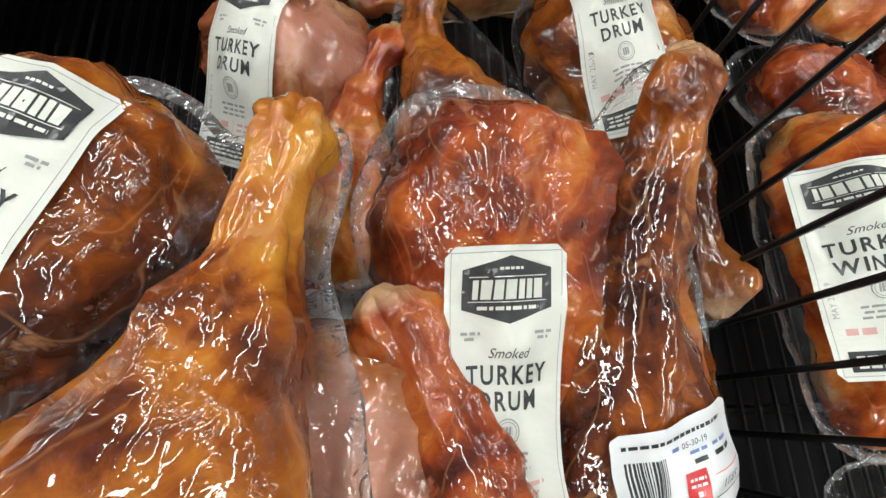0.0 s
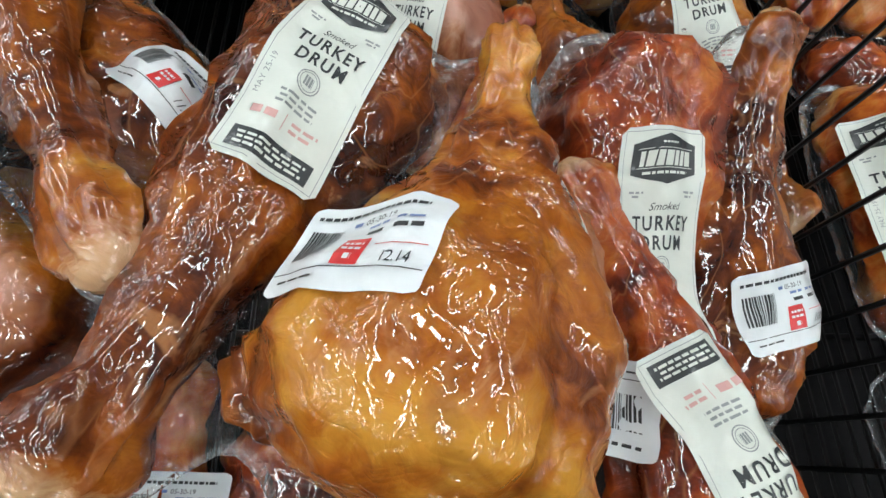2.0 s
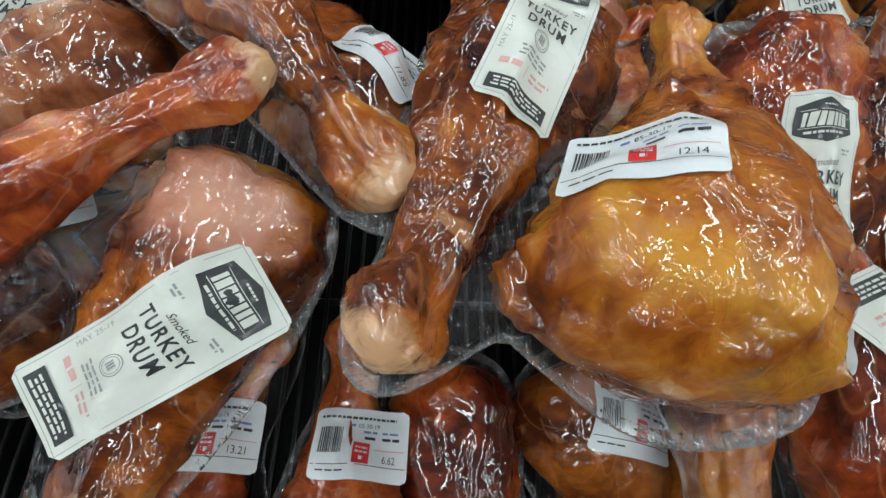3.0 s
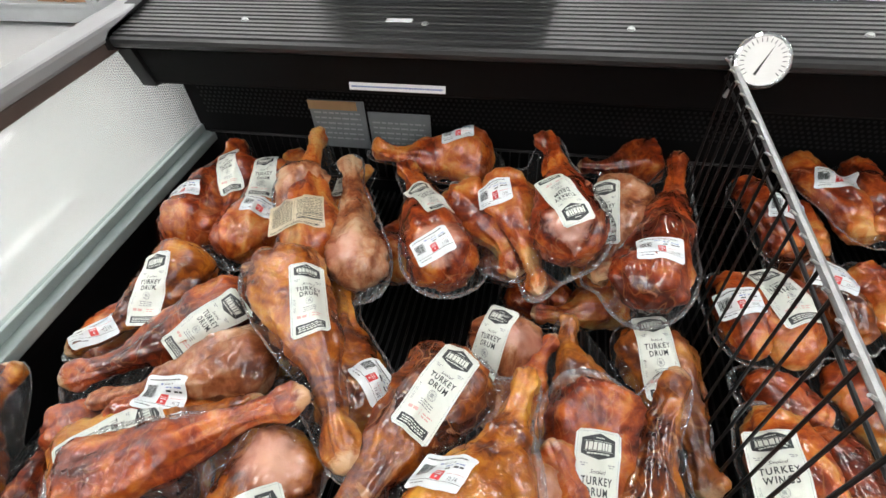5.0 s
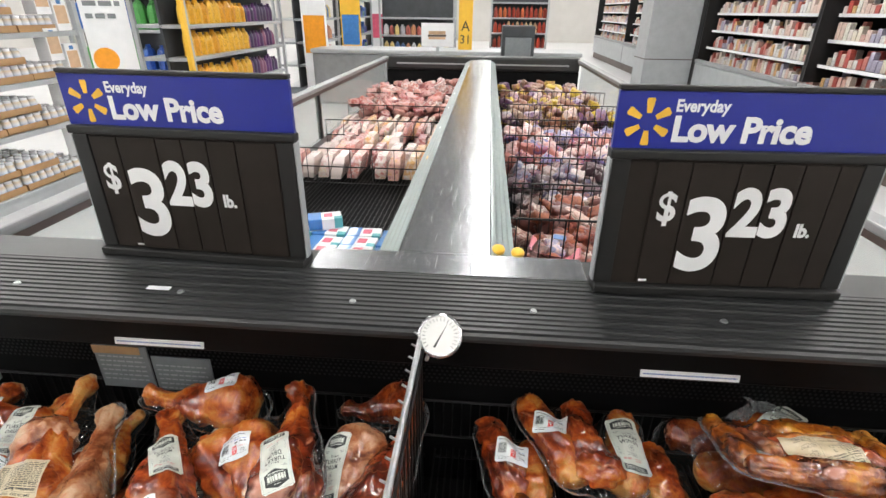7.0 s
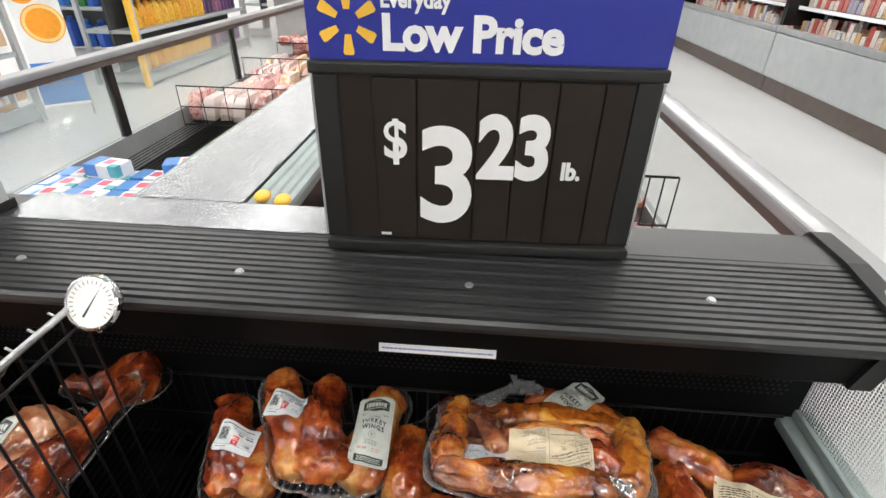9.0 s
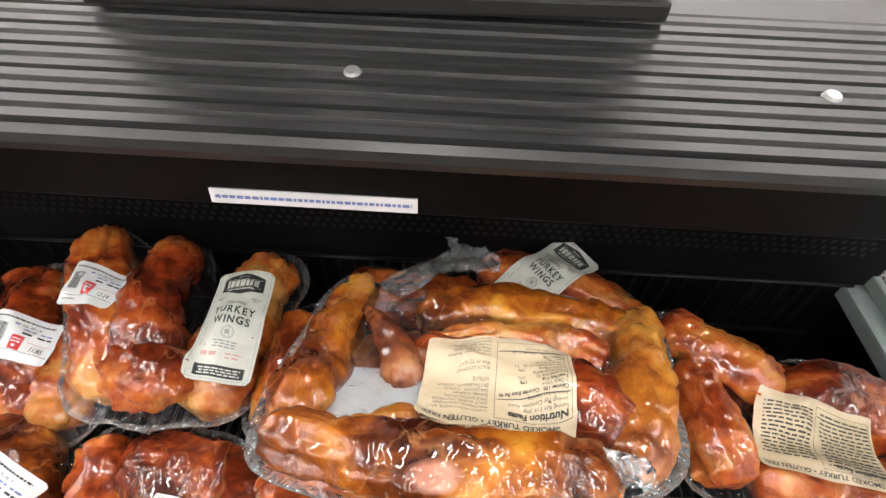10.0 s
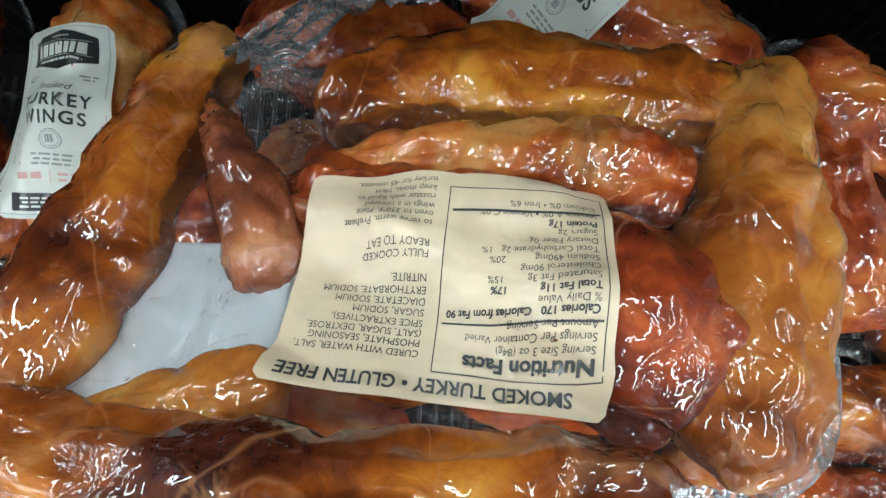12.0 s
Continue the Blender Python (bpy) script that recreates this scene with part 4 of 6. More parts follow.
dv = divider(-0.025, -1.19, -0.100, 0.534, 0.899, 0.029, "black wire bin divider with a bare steel top rod", "")
th = thing("thermometer", "round dial thermometer clipped to the divider", "thermometer", (0.004, -0.122, 0.905))
tilt = Matrix.Rotation(radians(38), 4, "X")


def lathe_part(name, rings, mat, parent, m, n=28):
    """Rings of (radius, depth) turned round the y axis."""
    vs, fs = [], []
    for r, y in rings:
        vs += [m @ Vector((r * math.cos(2 * math.pi * i / n), y, r * math.sin(2 * math.pi * i / n))) for i in range(n)]
    for k in range(len(rings) - 1):
        fs += [(k * n + i, k * n + (i + 1) % n, (k + 1) * n + (i + 1) % n, (k + 1) * n + i) for i in range(n)]
    fs += [tuple(range(n)), tuple(reversed(range((len(rings) - 1) * n, len(rings) * n)))]
    return mesh_object(name, vs, fs, mat, parent)


tilt = Matrix.Rotation(radians(-32), 4, "X")
lathe_part("bezel", [(0.0265, 0.004), (0.0325, 0.003), (0.0335, -0.002), (0.0325, -0.007), (0.030, -0.0085), (0.0295, -0.006)], CHROME, th, tilt)
lathe_part("dial", [(0.0288, -0.0045), (0.0288, -0.0068)], DIAL, th, tilt)
ticks = join(*[([(math.cos(a) * r1 + math.sin(a) * w, -0.0072, math.sin(a) * r1 - math.cos(a) * w) for r1, w in ((0.0215, 0.0004), (0.0265, 0.0004), (0.0265, -0.0004), (0.0215, -0.0004))], [(0, 1, 2, 3)]) for a in [radians(-40 + k * 13) for k in range(21)]])
mesh_object("scale_marks", [tilt @ Vector(v) for v in ticks[0]], ticks[1], INK, th)
mesh_object("needle", [tilt @ Vector(v) for v in ((-0.009, -0.0076, -0.016), (0.0105, -0.0076, 0.0185), (-0.006, -0.0076, -0.0175))], [(0, 1, 2)], INK, th)
part("stem", add_rod(bmesh.new(), (-0.012, 0.008, -0.02), (-0.022, 0.012, -0.055), 0.003), STEEL, th)


# ---- price signs ----
def price_sign(x, y, turn, slide):
    sg = thing("price_sign", "black price board with a blue header on the rail", "price sign", (x, y, 0.921), "price signs on the rail")
    hw = 0.196
    part("board", box(-hw + 0.006, hw - 0.006, -0.008, 0.008, 0.012, 0.232), BOARD, sg, "dark number board")
    part("foot", box(-hw, hw, -0.022, 0.022, 0.0, 0.014, 0.003), BOARD_EDGE, sg)
    part("top_rim", box(-hw - 0.004, hw + 0.004, -0.014, 0.010, 0.222, 0.236, 0.003), BOARD_EDGE, sg)
    for s in (-1, 1):
        part("side_rim", box(min(s * hw, s * (hw - 0.028)), max(s * hw, s * (hw - 0.028)), -0.011, 0.010, 0.0145, 0.2215, 0.002), BOARD_EDGE, sg)
    hd = part("header", box(-hw - 0.002, hw + 0.002, -0.004, 0.004, 0.2365, 0.318), BLUE_SIGN, sg, "blue header panel")
    for s in (-1, 1):
        part("edge_strip", box(min(s * (hw + 0.0005), s * (hw + 0.003)), max(s * (hw + 0.0005), s * (hw + 0.003)), -0.009, 0.009, 0.016, 0.220), SHELF_GREY, sg, "pale clear plastic edge")
    part("header_frame", box(-hw - 0.003, hw + 0.003, -0.006, 0.006, 0.3185, 0.326, 0.002), BOARD_EDGE, sg)

    def flat(name, vf, mat, parent, d):
        vs, fs = vf
        return mesh_object(name, [(a, d, b) for a, b, c in vs], fs, mat, parent)

    flat("word", join(text_mesh("Everyday", 0.0235, -0.117, 0.296, "LEFT", 0.88, 1.0, 0.0008), text_mesh("Low Price", 0.0500, -0.117, 0.2655, "LEFT", 1.0, 0.97, 0.0020)), SIGN_WHITE, hd, -0.0047)
    rays = []
    for k in range(6):
        a = math.pi / 2 + k * math.pi / 3
        d, p = Vector((math.cos(a), math.sin(a))), Vector((-math.sin(a), math.cos(a)))
        c = Vector((-0.153, 0.275))
        prof = [(0.0125, 0.0034), (0.0310, 0.0062), (0.0338, 0.0046), (0.0338, -0.0046), (0.0310, -0.0062), (0.0125, -0.0034)]
        rays.append(([(*(c + d * u + p * w), 0) for u, w in prof], [(0, 1, 2, 3, 4, 5)]))
    flat("spark_rays", join(*rays), YELLOW, hd, -0.0047)
    # flip-number cards, each a thin plate with its figure
    for k, (x0, x1, body, size, z, dx, sq) in enumerate(((-0.168, -0.119, "$", 0.066, 0.146, 0, 0.85), (-0.117, -0.049, "3", 0.170, 0.104, 0.002, 0.92), (-0.047, -0.003, "2", 0.105, 0.143, 0.002, 0.84), (-0.001, 0.042, "3", 0.105, 0.143, 0, 0.84), (0.044, 0.092, "lb.", 0.030, 0.116, 0.0, 0.85))):
        x0, x1 = x0 + slide, x1 + slide
        cd = part("number_card", box(x0, x1, -0.0125, -0.0085, 0.016, 0.219, 0.0008), BOARD, sg)
        flat("figure", text_mesh(body, size, (x0 + x1) / 2 + dx, z, "CENTER", sq, 1.0, 0.0042 if size > 0.07 else 0.0014), SIGN_WHITE, cd, -0.0131)
    part("number_card", box(0.094 + slide, 0.166, -0.0115, -0.0085, 0.016, 0.219, 0.0008), BOARD, sg)
    flat("tab", bar(-0.125, -0.112, 0.020, 0.024, 1), SIGN_WHITE, sg, -0.0131)
    sg.rotation_euler = (0, 0, radians(turn))
    return sg


price_sign(-0.446, 0.064, -3.0, 0.004)
price_sign(0.441, 0.030, 2.0, 0.040)


# ---- drumstick packs in the first bin ----
BIG = "large amber vacuum pack of two smoked turkey drumsticks"
pack([drum((-0.236, -0.482), (-0.292, -0.706), 0.720, 0.738, 1.20, -0.002, profile=SLIM), drum((-0.396, -0.700), (-0.310, -0.466), 0.752, 0.690, 1.02, 0.000),
      limb([(-0.345, -0.648, 0.728), (-0.338, -0.662, 0.732), (-0.326, -0.680, 0.728)], THIGH, 0.36, 0.9, None, 77, 20, 20)],
     [("drum", -0.325, -0.537, -21), ("12.14", -0.303, -0.626, -14)], "amber", 0.010, BIG, tones=["amber", "amber", "gold"])
pack([drum((-0.077, -0.450), (-0.116, -0.668), 0.712, 0.614, 1.0, 0.010), drum((-0.150, -0.650), (-0.168, -0.472), 0.664, 0.692, 1.0, -0.006, (0.97, 60, 0.10))],
     [("drum", -0.165, -0.589, 3), ("11.85", -0.095, -0.618, 15)], "amber", 0.010, tones=["amber", "red"])
pack([drum((-0.212, -0.550), (-0.138, -0.752), 0.704, 0.655, 0.86, -0.008), drum((-0.226, -0.790), (-0.224, -0.556), 0.646, 0.676, 0.92, 0.004, (0.75, 90, 0.26))],
     [("drum", -0.151, -0.692, -155), ("12.14", -0.214, -0.664, 172)], "amber", 0.010, tones=["red", "gold"])
pack([drum((-0.186, -0.345), (-0.155, -0.492), 0.645, 0.625, 0.85), drum((-0.036, -0.552), (-0.092, -0.335), 0.622, 0.626, 0.92)], [("drum", -0.084, -0.402, 8)], "gold", 0.009)
pack([drum((-0.275, -0.505), (-0.268, -0.350), 0.600, 0.625, 0.98, 0, (0.7, 60, 0.24)), drum((-0.204, -0.376), (-0.236, -0.530), 0.640, 0.610, 0.66)],
     [("drum", -0.291, -0.414, -20)], "pale", 0.010, tones=["pale", "red"])
pack([drum((-0.262, -0.470), (-0.235, -0.610), 0.575, 0.585, 0.8)], [("10.72", -0.250, -0.520, -80)], "red", 0.008, "dark red vacuum pack of one smoked drumstick")
pack([drum((-0.535, -0.800), (-0.470, -0.580), 0.668, 0.690, 0.98, 0.0, (0.80, 75, 0.24)), drum((-0.450, -0.566), (-0.680, -0.690), 0.752, 0.705, 0.82, 0.004)],
     [("drum", -0.492, -0.687, -57)], "amber", 0.010, "vacuum pack of drumsticks with bare pink meat showing", tones=["amber", "red"])
pack([drum((-0.470, -0.640), (-0.530, -0.850), 0.592, 0.592, 0.92), drum((-0.535, -0.66), (-0.46, -0.85), 0.58, 0.585, 0.7)], [("13.21", -0.501, -0.710, 1)], "red", 0.009)
pack([drum((-0.424, -0.628), (-0.422, -0.850), 0.592, 0.588, 0.95, 0.0), drum((-0.350, -0.860), (-0.362, -0.660), 0.575, 0.580, 0.75)], [("6.62", -0.414, -0.714, -1)], "red", 0.009)
pack([drum((-0.235, -0.830), (-0.278, -0.655), 0.570, 0.580, 0.92, 0, (0.85, 90, 0.16)), drum((-0.195, -0.650), (-0.182, -0.835), 0.58, 0.58, 0.9)], [("12.14", -0.252, -0.700, -10)], "gold", 0.009)
pack([drum((-0.392, -0.628), (-0.600, -0.350), 0.738, 0.705, 1.02, 0.010), drum((-0.515, -0.345), (-0.406, -0.575), 0.660, 0.678, 0.92, 0.004, (0.86, 60, 0.16))],
     [("drum", -0.497, -0.448, 25), ("11.85", -0.402, -0.516, -42)], "amber", 0.011, "long vacuum pack of drumsticks lying across others")
pack([drum((-0.535, -0.545), (-0.745, -0.660), 0.672, 0.650, 0.90, 0.006), drum((-0.760, -0.720), (-0.570, -0.640), 0.655, 0.665, 0.85)], [("drum", -0.675, -0.622, -43), ("13.21", -0.632, -0.708, 30)], "amber", 0.011)
pack([drum((-0.755, -0.580), (-0.548, -0.478), 0.665, 0.672, 0.88), drum((-0.555, -0.560), (-0.720, -0.600), 0.655, 0.66, 0.72)], [("10.72", -0.650, -0.563, 4), ("6.62", -0.609, -0.585, 25)], "red", 0.010, tones=["pale", "red"])
pack([drum((-0.815, -0.560), (-0.622, -0.392), 0.660, 0.668, 0.92), drum((-0.64, -0.52), (-0.80, -0.63), 0.63, 0.63, 0.7)], [("drum", -0.648, -0.468, -37)], "red", 0.010)
pack([drum((-0.842, -0.520), (-0.742, -0.322), 0.655, 0.662, 0.94), drum((-0.72, -0.48), (-0.80, -0.36), 0.635, 0.64, 0.8)], [("drum", -0.765, -0.420, 12), ("12.14", -0.818, -0.486, 45)], "amber", 0.009)
pack([drum((-0.905, -0.540), (-0.810, -0.760), 0.650, 0.650, 0.96), drum((-0.800, -0.600), (-0.760, -0.760), 0.620, 0.615, 0.8)], [("13.21", -0.815, -0.760, 20)], "amber", 0.010, tones=["amber", "red"])
pack([drum((-0.825, -0.030), (-0.808, -0.305), 0.665, 0.650, 1.02), drum((-0.77, -0.28), (-0.795, -0.09), 0.645, 0.665, 0.8)], [("drum", -0.790, -0.148, 28), ("11.85", -0.830, -0.222, 25)], "red", 0.009)
pack([drum((-0.700, -0.040), (-0.712, -0.315), 0.665, 0.645, 1.0), drum((-0.735, -0.29), (-0.72, -0.09), 0.64, 0.665, 0.8)], [("drum", -0.716, -0.160, 17), ("6.62", -0.688, -0.232, 7)], "red", 0.009)
pack([drum((-0.640, -0.055), (-0.560, -0.345), 0.725, 0.690, 0.88, 0.01), drum((-0.600, -0.335), (-0.640, -0.150), 0.680, 0.705, 0.86), drum((-0.575, -0.100), (-0.475, -0.372), 0.700, 0.680, 0.86, 0, (0.8, 70, 0.2))],
     [("facts_far", -0.588, -0.290, -160, {"size": 0.95})], "pale", 0.010, "pale pink vacuum pack of drumsticks with a beige label", tones=["red", "pale", "pale"])
pack([drum((-0.560, -0.060), (-0.555, -0.220), 0.650, 0.640, 0.85)], [("drum", -0.586, -0.134, 17)], "red", 0.009, "vacuum pack of one smoked drumstick")
pack([drum((-0.550, -0.055), (-0.325, -0.065), 0.690, 0.690, 1.05, 0.01)], [("10.72", -0.390, -0.060, 8)], "red", 0.011, "single smoked joint lying across the back of the pile")
pack([drum((-0.480, -0.090), (-0.350, -0.350), 0.690, 0.690, 1.02, -0.006, (0.84, 80, 0.2)), drum((-0.265, -0.305), (-0.385, -0.130), 0.665, 0.672, 0.85)],
     [("drum", -0.409, -0.212, 35), ("11.85", -0.378, -0.324, 33)], "red", 0.010, tones=["red", "red"])
pack([drum((-0.360, -0.250), (-0.365, -0.080), 0.620, 0.640, 0.85)], [("drum", -0.374, -0.155, 0)], "red", 0.009, "vacuum pack of one smoked drumstick")
pack([drum((-0.232, -0.345), (-0.312, -0.115), 0.680, 0.695, 0.82, 0.006), drum((-0.246, -0.062), (-0.192, -0.315), 0.745, 0.725, 0.98, -0.006, (0.88, 80, 0.18))],
     [("drum", -0.216, -0.246, -154), ("13.21", -0.312, -0.185, 10)], "red", 0.011, tones=["red", "red"])
pack([drum((-0.185, -0.040), (-0.045, -0.010), 0.672, 0.675, 0.8)], [], "red", 0.010, "dark smoked joint in film at the back wall")
pack([drum((-0.038, -0.062), (-0.108, -0.365), 0.725, 0.700, 0.92, -0.010), drum((-0.160, -0.310), (-0.118, -0.115), 0.680, 0.700, 0.92)],
     [("drum", -0.150, -0.205, -5), ("12.14", -0.092, -0.303, -3)], "red", 0.012, tones=["red", "pale"])
pack([drum((-0.145, -0.300), (-0.280, -0.250), 0.585, 0.580, 0.8), drum((-0.24, -0.315), (-0.10, -0.25), 0.60, 0.58, 0.75)], [], "red", 0.009, "dark red pack of drumsticks low in the pile")
pack([drum((-0.52, -0.30), (-0.62, -0.46), 0.585, 0.585, 0.95), drum((-0.66, -0.30), (-0.74, -0.44), 0.585, 0.585, 0.95)], [], "red", 0.010, "dark red pack of drumsticks low in the pile")
pack([drum((-0.55, -0.50), (-0.66, -0.68), 0.580, 0.585, 0.98), drum((-0.70, -0.50), (-0.76, -0.70), 0.585, 0.585, 0.95)], [("drum", -0.66, -0.60, -40)], "red", 0.010, "dark red pack of drumsticks low in the pile")
pack([drum((-0.44, -0.10), (-0.48, -0.27), 0.60, 0.60, 0.95), drum((-0.58, -0.10), (-0.62, -0.28), 0.60, 0.60, 0.95)], [], "red", 0.010, "dark red pack of drumsticks low in the pile")
pack([drum((-0.30, -0.08), (-0.27, -0.26), 0.62, 0.62, 0.95), drum((-0.18, -0.08), (-0.12, -0.26), 0.62, 0.62, 0.95)], [], "red", 0.010, "dark red pack of drumsticks low in the pile")
pack([drum((-0.82, -0.08), (-0.72, -0.24), 0.59, 0.59, 1.0), drum((-0.84, -0.30), (-0.86, -0.50), 0.585, 0.585, 0.95)], [], "red", 0.010, "dark red pack of drumsticks low in the pile")

# ---- wing packs in the second bin ----
WG = "packs of smoked turkey wings"


def joint(points, profile=WING, fat=1.0, bare=None, flat=0.9):
    COUNT[0] += 1
    return limb(points, profile, fat, flat, bare, COUNT[0])


# the pack that ends up in full view: two folded wings in one clear bag
folded = pack([joint([(0.436, -0.088, 0.752), (0.428, -0.135, 0.770), (0.424, -0.183, 0.791), (0.418, -0.232, 0.812)], WING, 0.76),
      joint([(0.408, -0.234, 0.814), (0.466, -0.246, 0.819), (0.520, -0.249, 0.819), (0.594, -0.246, 0.812)], WING, 0.84, (0.55, 60, 0.12)),
      joint([(0.480, -0.132, 0.762), (0.520, -0.112, 0.756), (0.568, -0.116, 0.755), (0.645, -0.130, 0.754)], WING, 0.92),
      joint([(0.474, -0.164, 0.766), (0.520, -0.178, 0.776), (0.565, -0.192, 0.784), (0.610, -0.220, 0.790)], WING, 1.22),
      joint([(0.648, -0.108, 0.754), (0.634, -0.150, 0.770), (0.621, -0.190, 0.784), (0.606, -0.244, 0.800)], WING, 0.84),
      joint([(0.440, -0.126, 0.768), (0.459, -0.150, 0.783), (0.473, -0.175, 0.786), (0.477, -0.200, 0.786)], TIP, 0.72),
      joint([(0.488, -0.150, 0.772), (0.530, -0.148, 0.776), (0.575, -0.150, 0.774), (0.612, -0.160, 0.772)], TIP, 0.85),
      joint([(0.425, -0.236, 0.806), (0.455, -0.231, 0.806), (0.492, -0.220, 0.800)], TIP, 0.62)],
     [("facts", 0.532, -0.195, 176, {"stiff": 0.020, "normal": (0.0, 0.32, 1)})], "amber", 0.010, "clear bag of two folded smoked turkey wings with a beige label", WG,
     tones=["amber", "amber", "amber", "red", "gold", "pale", "red", "gold"])
pack([joint([(0.150, 0.000, 0.690), (0.175, -0.060, 0.690), (0.215, -0.120, 0.680), (0.225, -0.165, 0.66)], WING, 1.3), joint([(0.240, -0.010, 0.690), (0.235, -0.070, 0.700), (0.250, -0.120, 0.690), (0.262, -0.160, 0.670)], WING, 1.25),
      joint([(0.330, -0.010, 0.670), (0.318, -0.060, 0.675), (0.310, -0.110, 0.672), (0.300, -0.170, 0.650)], WING, 1.35), joint([(0.225, -0.13, 0.68), (0.26, -0.15, 0.69), (0.30, -0.14, 0.68)], THIGH, 0.7)],
     [("wings", 0.315, -0.100, 3), ("12.14", 0.188, -0.080, -10)], "red", 0.013, "", WG, tones=["red", "red", "red", "red"])
pack([joint([(0.085, -0.030, 0.655), (0.100, -0.080, 0.660), (0.120, -0.140, 0.650), (0.130, -0.180, 0.63)], WING, 1.3), joint([(0.155, -0.07, 0.65), (0.16, -0.13, 0.645), (0.165, -0.18, 0.63)], WING, 1.1)], [("11.85", 0.126, -0.118, -4)], "red", 0.012, "", WG, tones=["red", "red"])
pack([joint([(0.120, -0.165, 0.625), (0.150, -0.210, 0.630), (0.180, -0.270, 0.62), (0.190, -0.310, 0.60)], THIGH, 0.85), joint([(0.215, -0.185, 0.63), (0.235, -0.23, 0.632), (0.25, -0.30, 0.62)], WING, 1.2)],
     [("13.21", 0.165, -0.235, -25)], "amber", 0.012, "", WG, tones=["amber", "red"])
pack([joint([(0.245, -0.195, 0.640), (0.290, -0.215, 0.645), (0.330, -0.225, 0.645), (0.362, -0.262, 0.63)], THIGH, 0.85), joint([(0.245, -0.26, 0.63), (0.29, -0.29, 0.63), (0.345, -0.31, 0.63)], WING, 1.3)],
     [("wings", 0.316, -0.292, -5)], "red", 0.013, "", WG, tones=["red", "red"])
pack([joint([(0.385, -0.225, 0.715), (0.450, -0.255, 0.730), (0.530, -0.270, 0.720)], THIGH, 0.8), joint([(0.48, -0.22, 0.70), (0.54, -0.21, 0.715), (0.63, -0.22, 0.70)], WING, 1.4), joint([(0.42, -0.12, 0.66), (0.50, -0.13, 0.69), (0.60, -0.14, 0.68)], WING, 1.5), joint([(0.40, -0.33, 0.60), (0.48, -0.35, 0.605), (0.56, -0.36, 0.60)], WING, 1.3)],
     [], "red", 0.013, "", WG)
pack([joint([(0.530, 0.000, 0.660), (0.580, -0.010, 0.672), (0.640, -0.035, 0.668), (0.705, -0.080, 0.650)], WING, 1.25), joint([(0.40, -0.03, 0.66), (0.46, -0.05, 0.67), (0.54, -0.06, 0.67)], WING, 1.4), joint([(0.36, -0.06, 0.65), (0.365, -0.12, 0.655), (0.37, -0.18, 0.64)], WING, 1.3)],
     [("wings", 0.590, -0.024, -52)], "red", 0.016, "vacuum pack of smoked wings propped against the back", WG, tones=["red", "red", "red"])
pack([joint([(0.700, -0.060, 0.675), (0.730, -0.085, 0.680), (0.765, -0.105, 0.672), (0.790, -0.125, 0.66)], WING, 1.15), joint([(0.715, -0.10, 0.67), (0.720, -0.15, 0.672), (0.735, -0.20, 0.66)], WING, 1.15), joint([(0.77, -0.15, 0.66), (0.83, -0.12, 0.665), (0.90, -0.145, 0.655)], WING, 1.35), joint([(0.75, -0.19, 0.65), (0.82, -0.20, 0.66), (0.89, -0.21, 0.65)], WING, 1.4)],
     [("facts_far", 0.800, -0.165, 165)], "red", 0.013, "", WG, tones=["red", "red", "red", "red"])
pack([joint([(0.66, -0.235, 0.640), (0.72, -0.240, 0.655), (0.80, -0.245, 0.65), (0.88, -0.26, 0.64)], WING, 1.2), joint([(0.64, -0.29, 0.63), (0.72, -0.30, 0.64), (0.84, -0.32, 0.63)], WING, 1.5), joint([(0.66, -0.35, 0.62), (0.75, -0.37, 0.63), (0.86, -0.38, 0.62)], WING, 1.4)],
     [("wings", 0.78, -0.33, 70)], "amber", 0.012, "", WG, tones=["amber", "red", "red"])
pack([joint([(0.045, -0.430, 0.615), (0.050, -0.490, 0.632), (0.052, -0.550, 0.632), (0.045, -0.620, 0.60)], THIGH, 1.0), joint([(0.10, -0.44, 0.61), (0.115, -0.53, 0.62), (0.11, -0.62, 0.60)], THIGH, 0.9)],
     [("wings", 0.022, -0.533, 0)], "red", 0.012, "", WG, tones=["red", "red"])
pack([joint([(0.030, -0.225, 0.62), (0.045, -0.28, 0.63), (0.050, -0.36, 0.615)], THIGH, 0.9), joint([(0.10, -0.22, 0.62), (0.10, -0.29, 0.635), (0.09, -0.37, 0.62)], THIGH, 0.9)],
     [("10.72", 0.030, -0.298, 10), ("wings", 0.086, -0.276, 18)], "red", 0.012, "", WG, tones=["red", "red"])
pack([joint([(0.050, -0.370, 0.60), (0.07, -0.400, 0.605), (0.13, -0.425, 0.60)], THIGH, 0.75), joint([(0.15, -0.34, 0.60), (0.18, -0.40, 0.61), (0.20, -0.47, 0.60)], THIGH, 0.9)], [], "red", 0.012, "", WG)
pack([joint([(0.075, -0.650, 0.570), (0.08, -0.700, 0.575), (0.08, -0.79, 0.57)], THIGH, 0.85)], [], "red", 0.012, "", WG)
pack([joint([(0.20, -0.52, 0.58), (0.28, -0.56, 0.59), (0.36, -0.55, 0.58)], THIGH, 1.0), joint([(0.22, -0.42, 0.59), (0.31, -0.42, 0.60), (0.42, -0.43, 0.59)], WING, 1.5)], [("wings", 0.30, -0.50, 30)], "red", 0.012, "", WG)
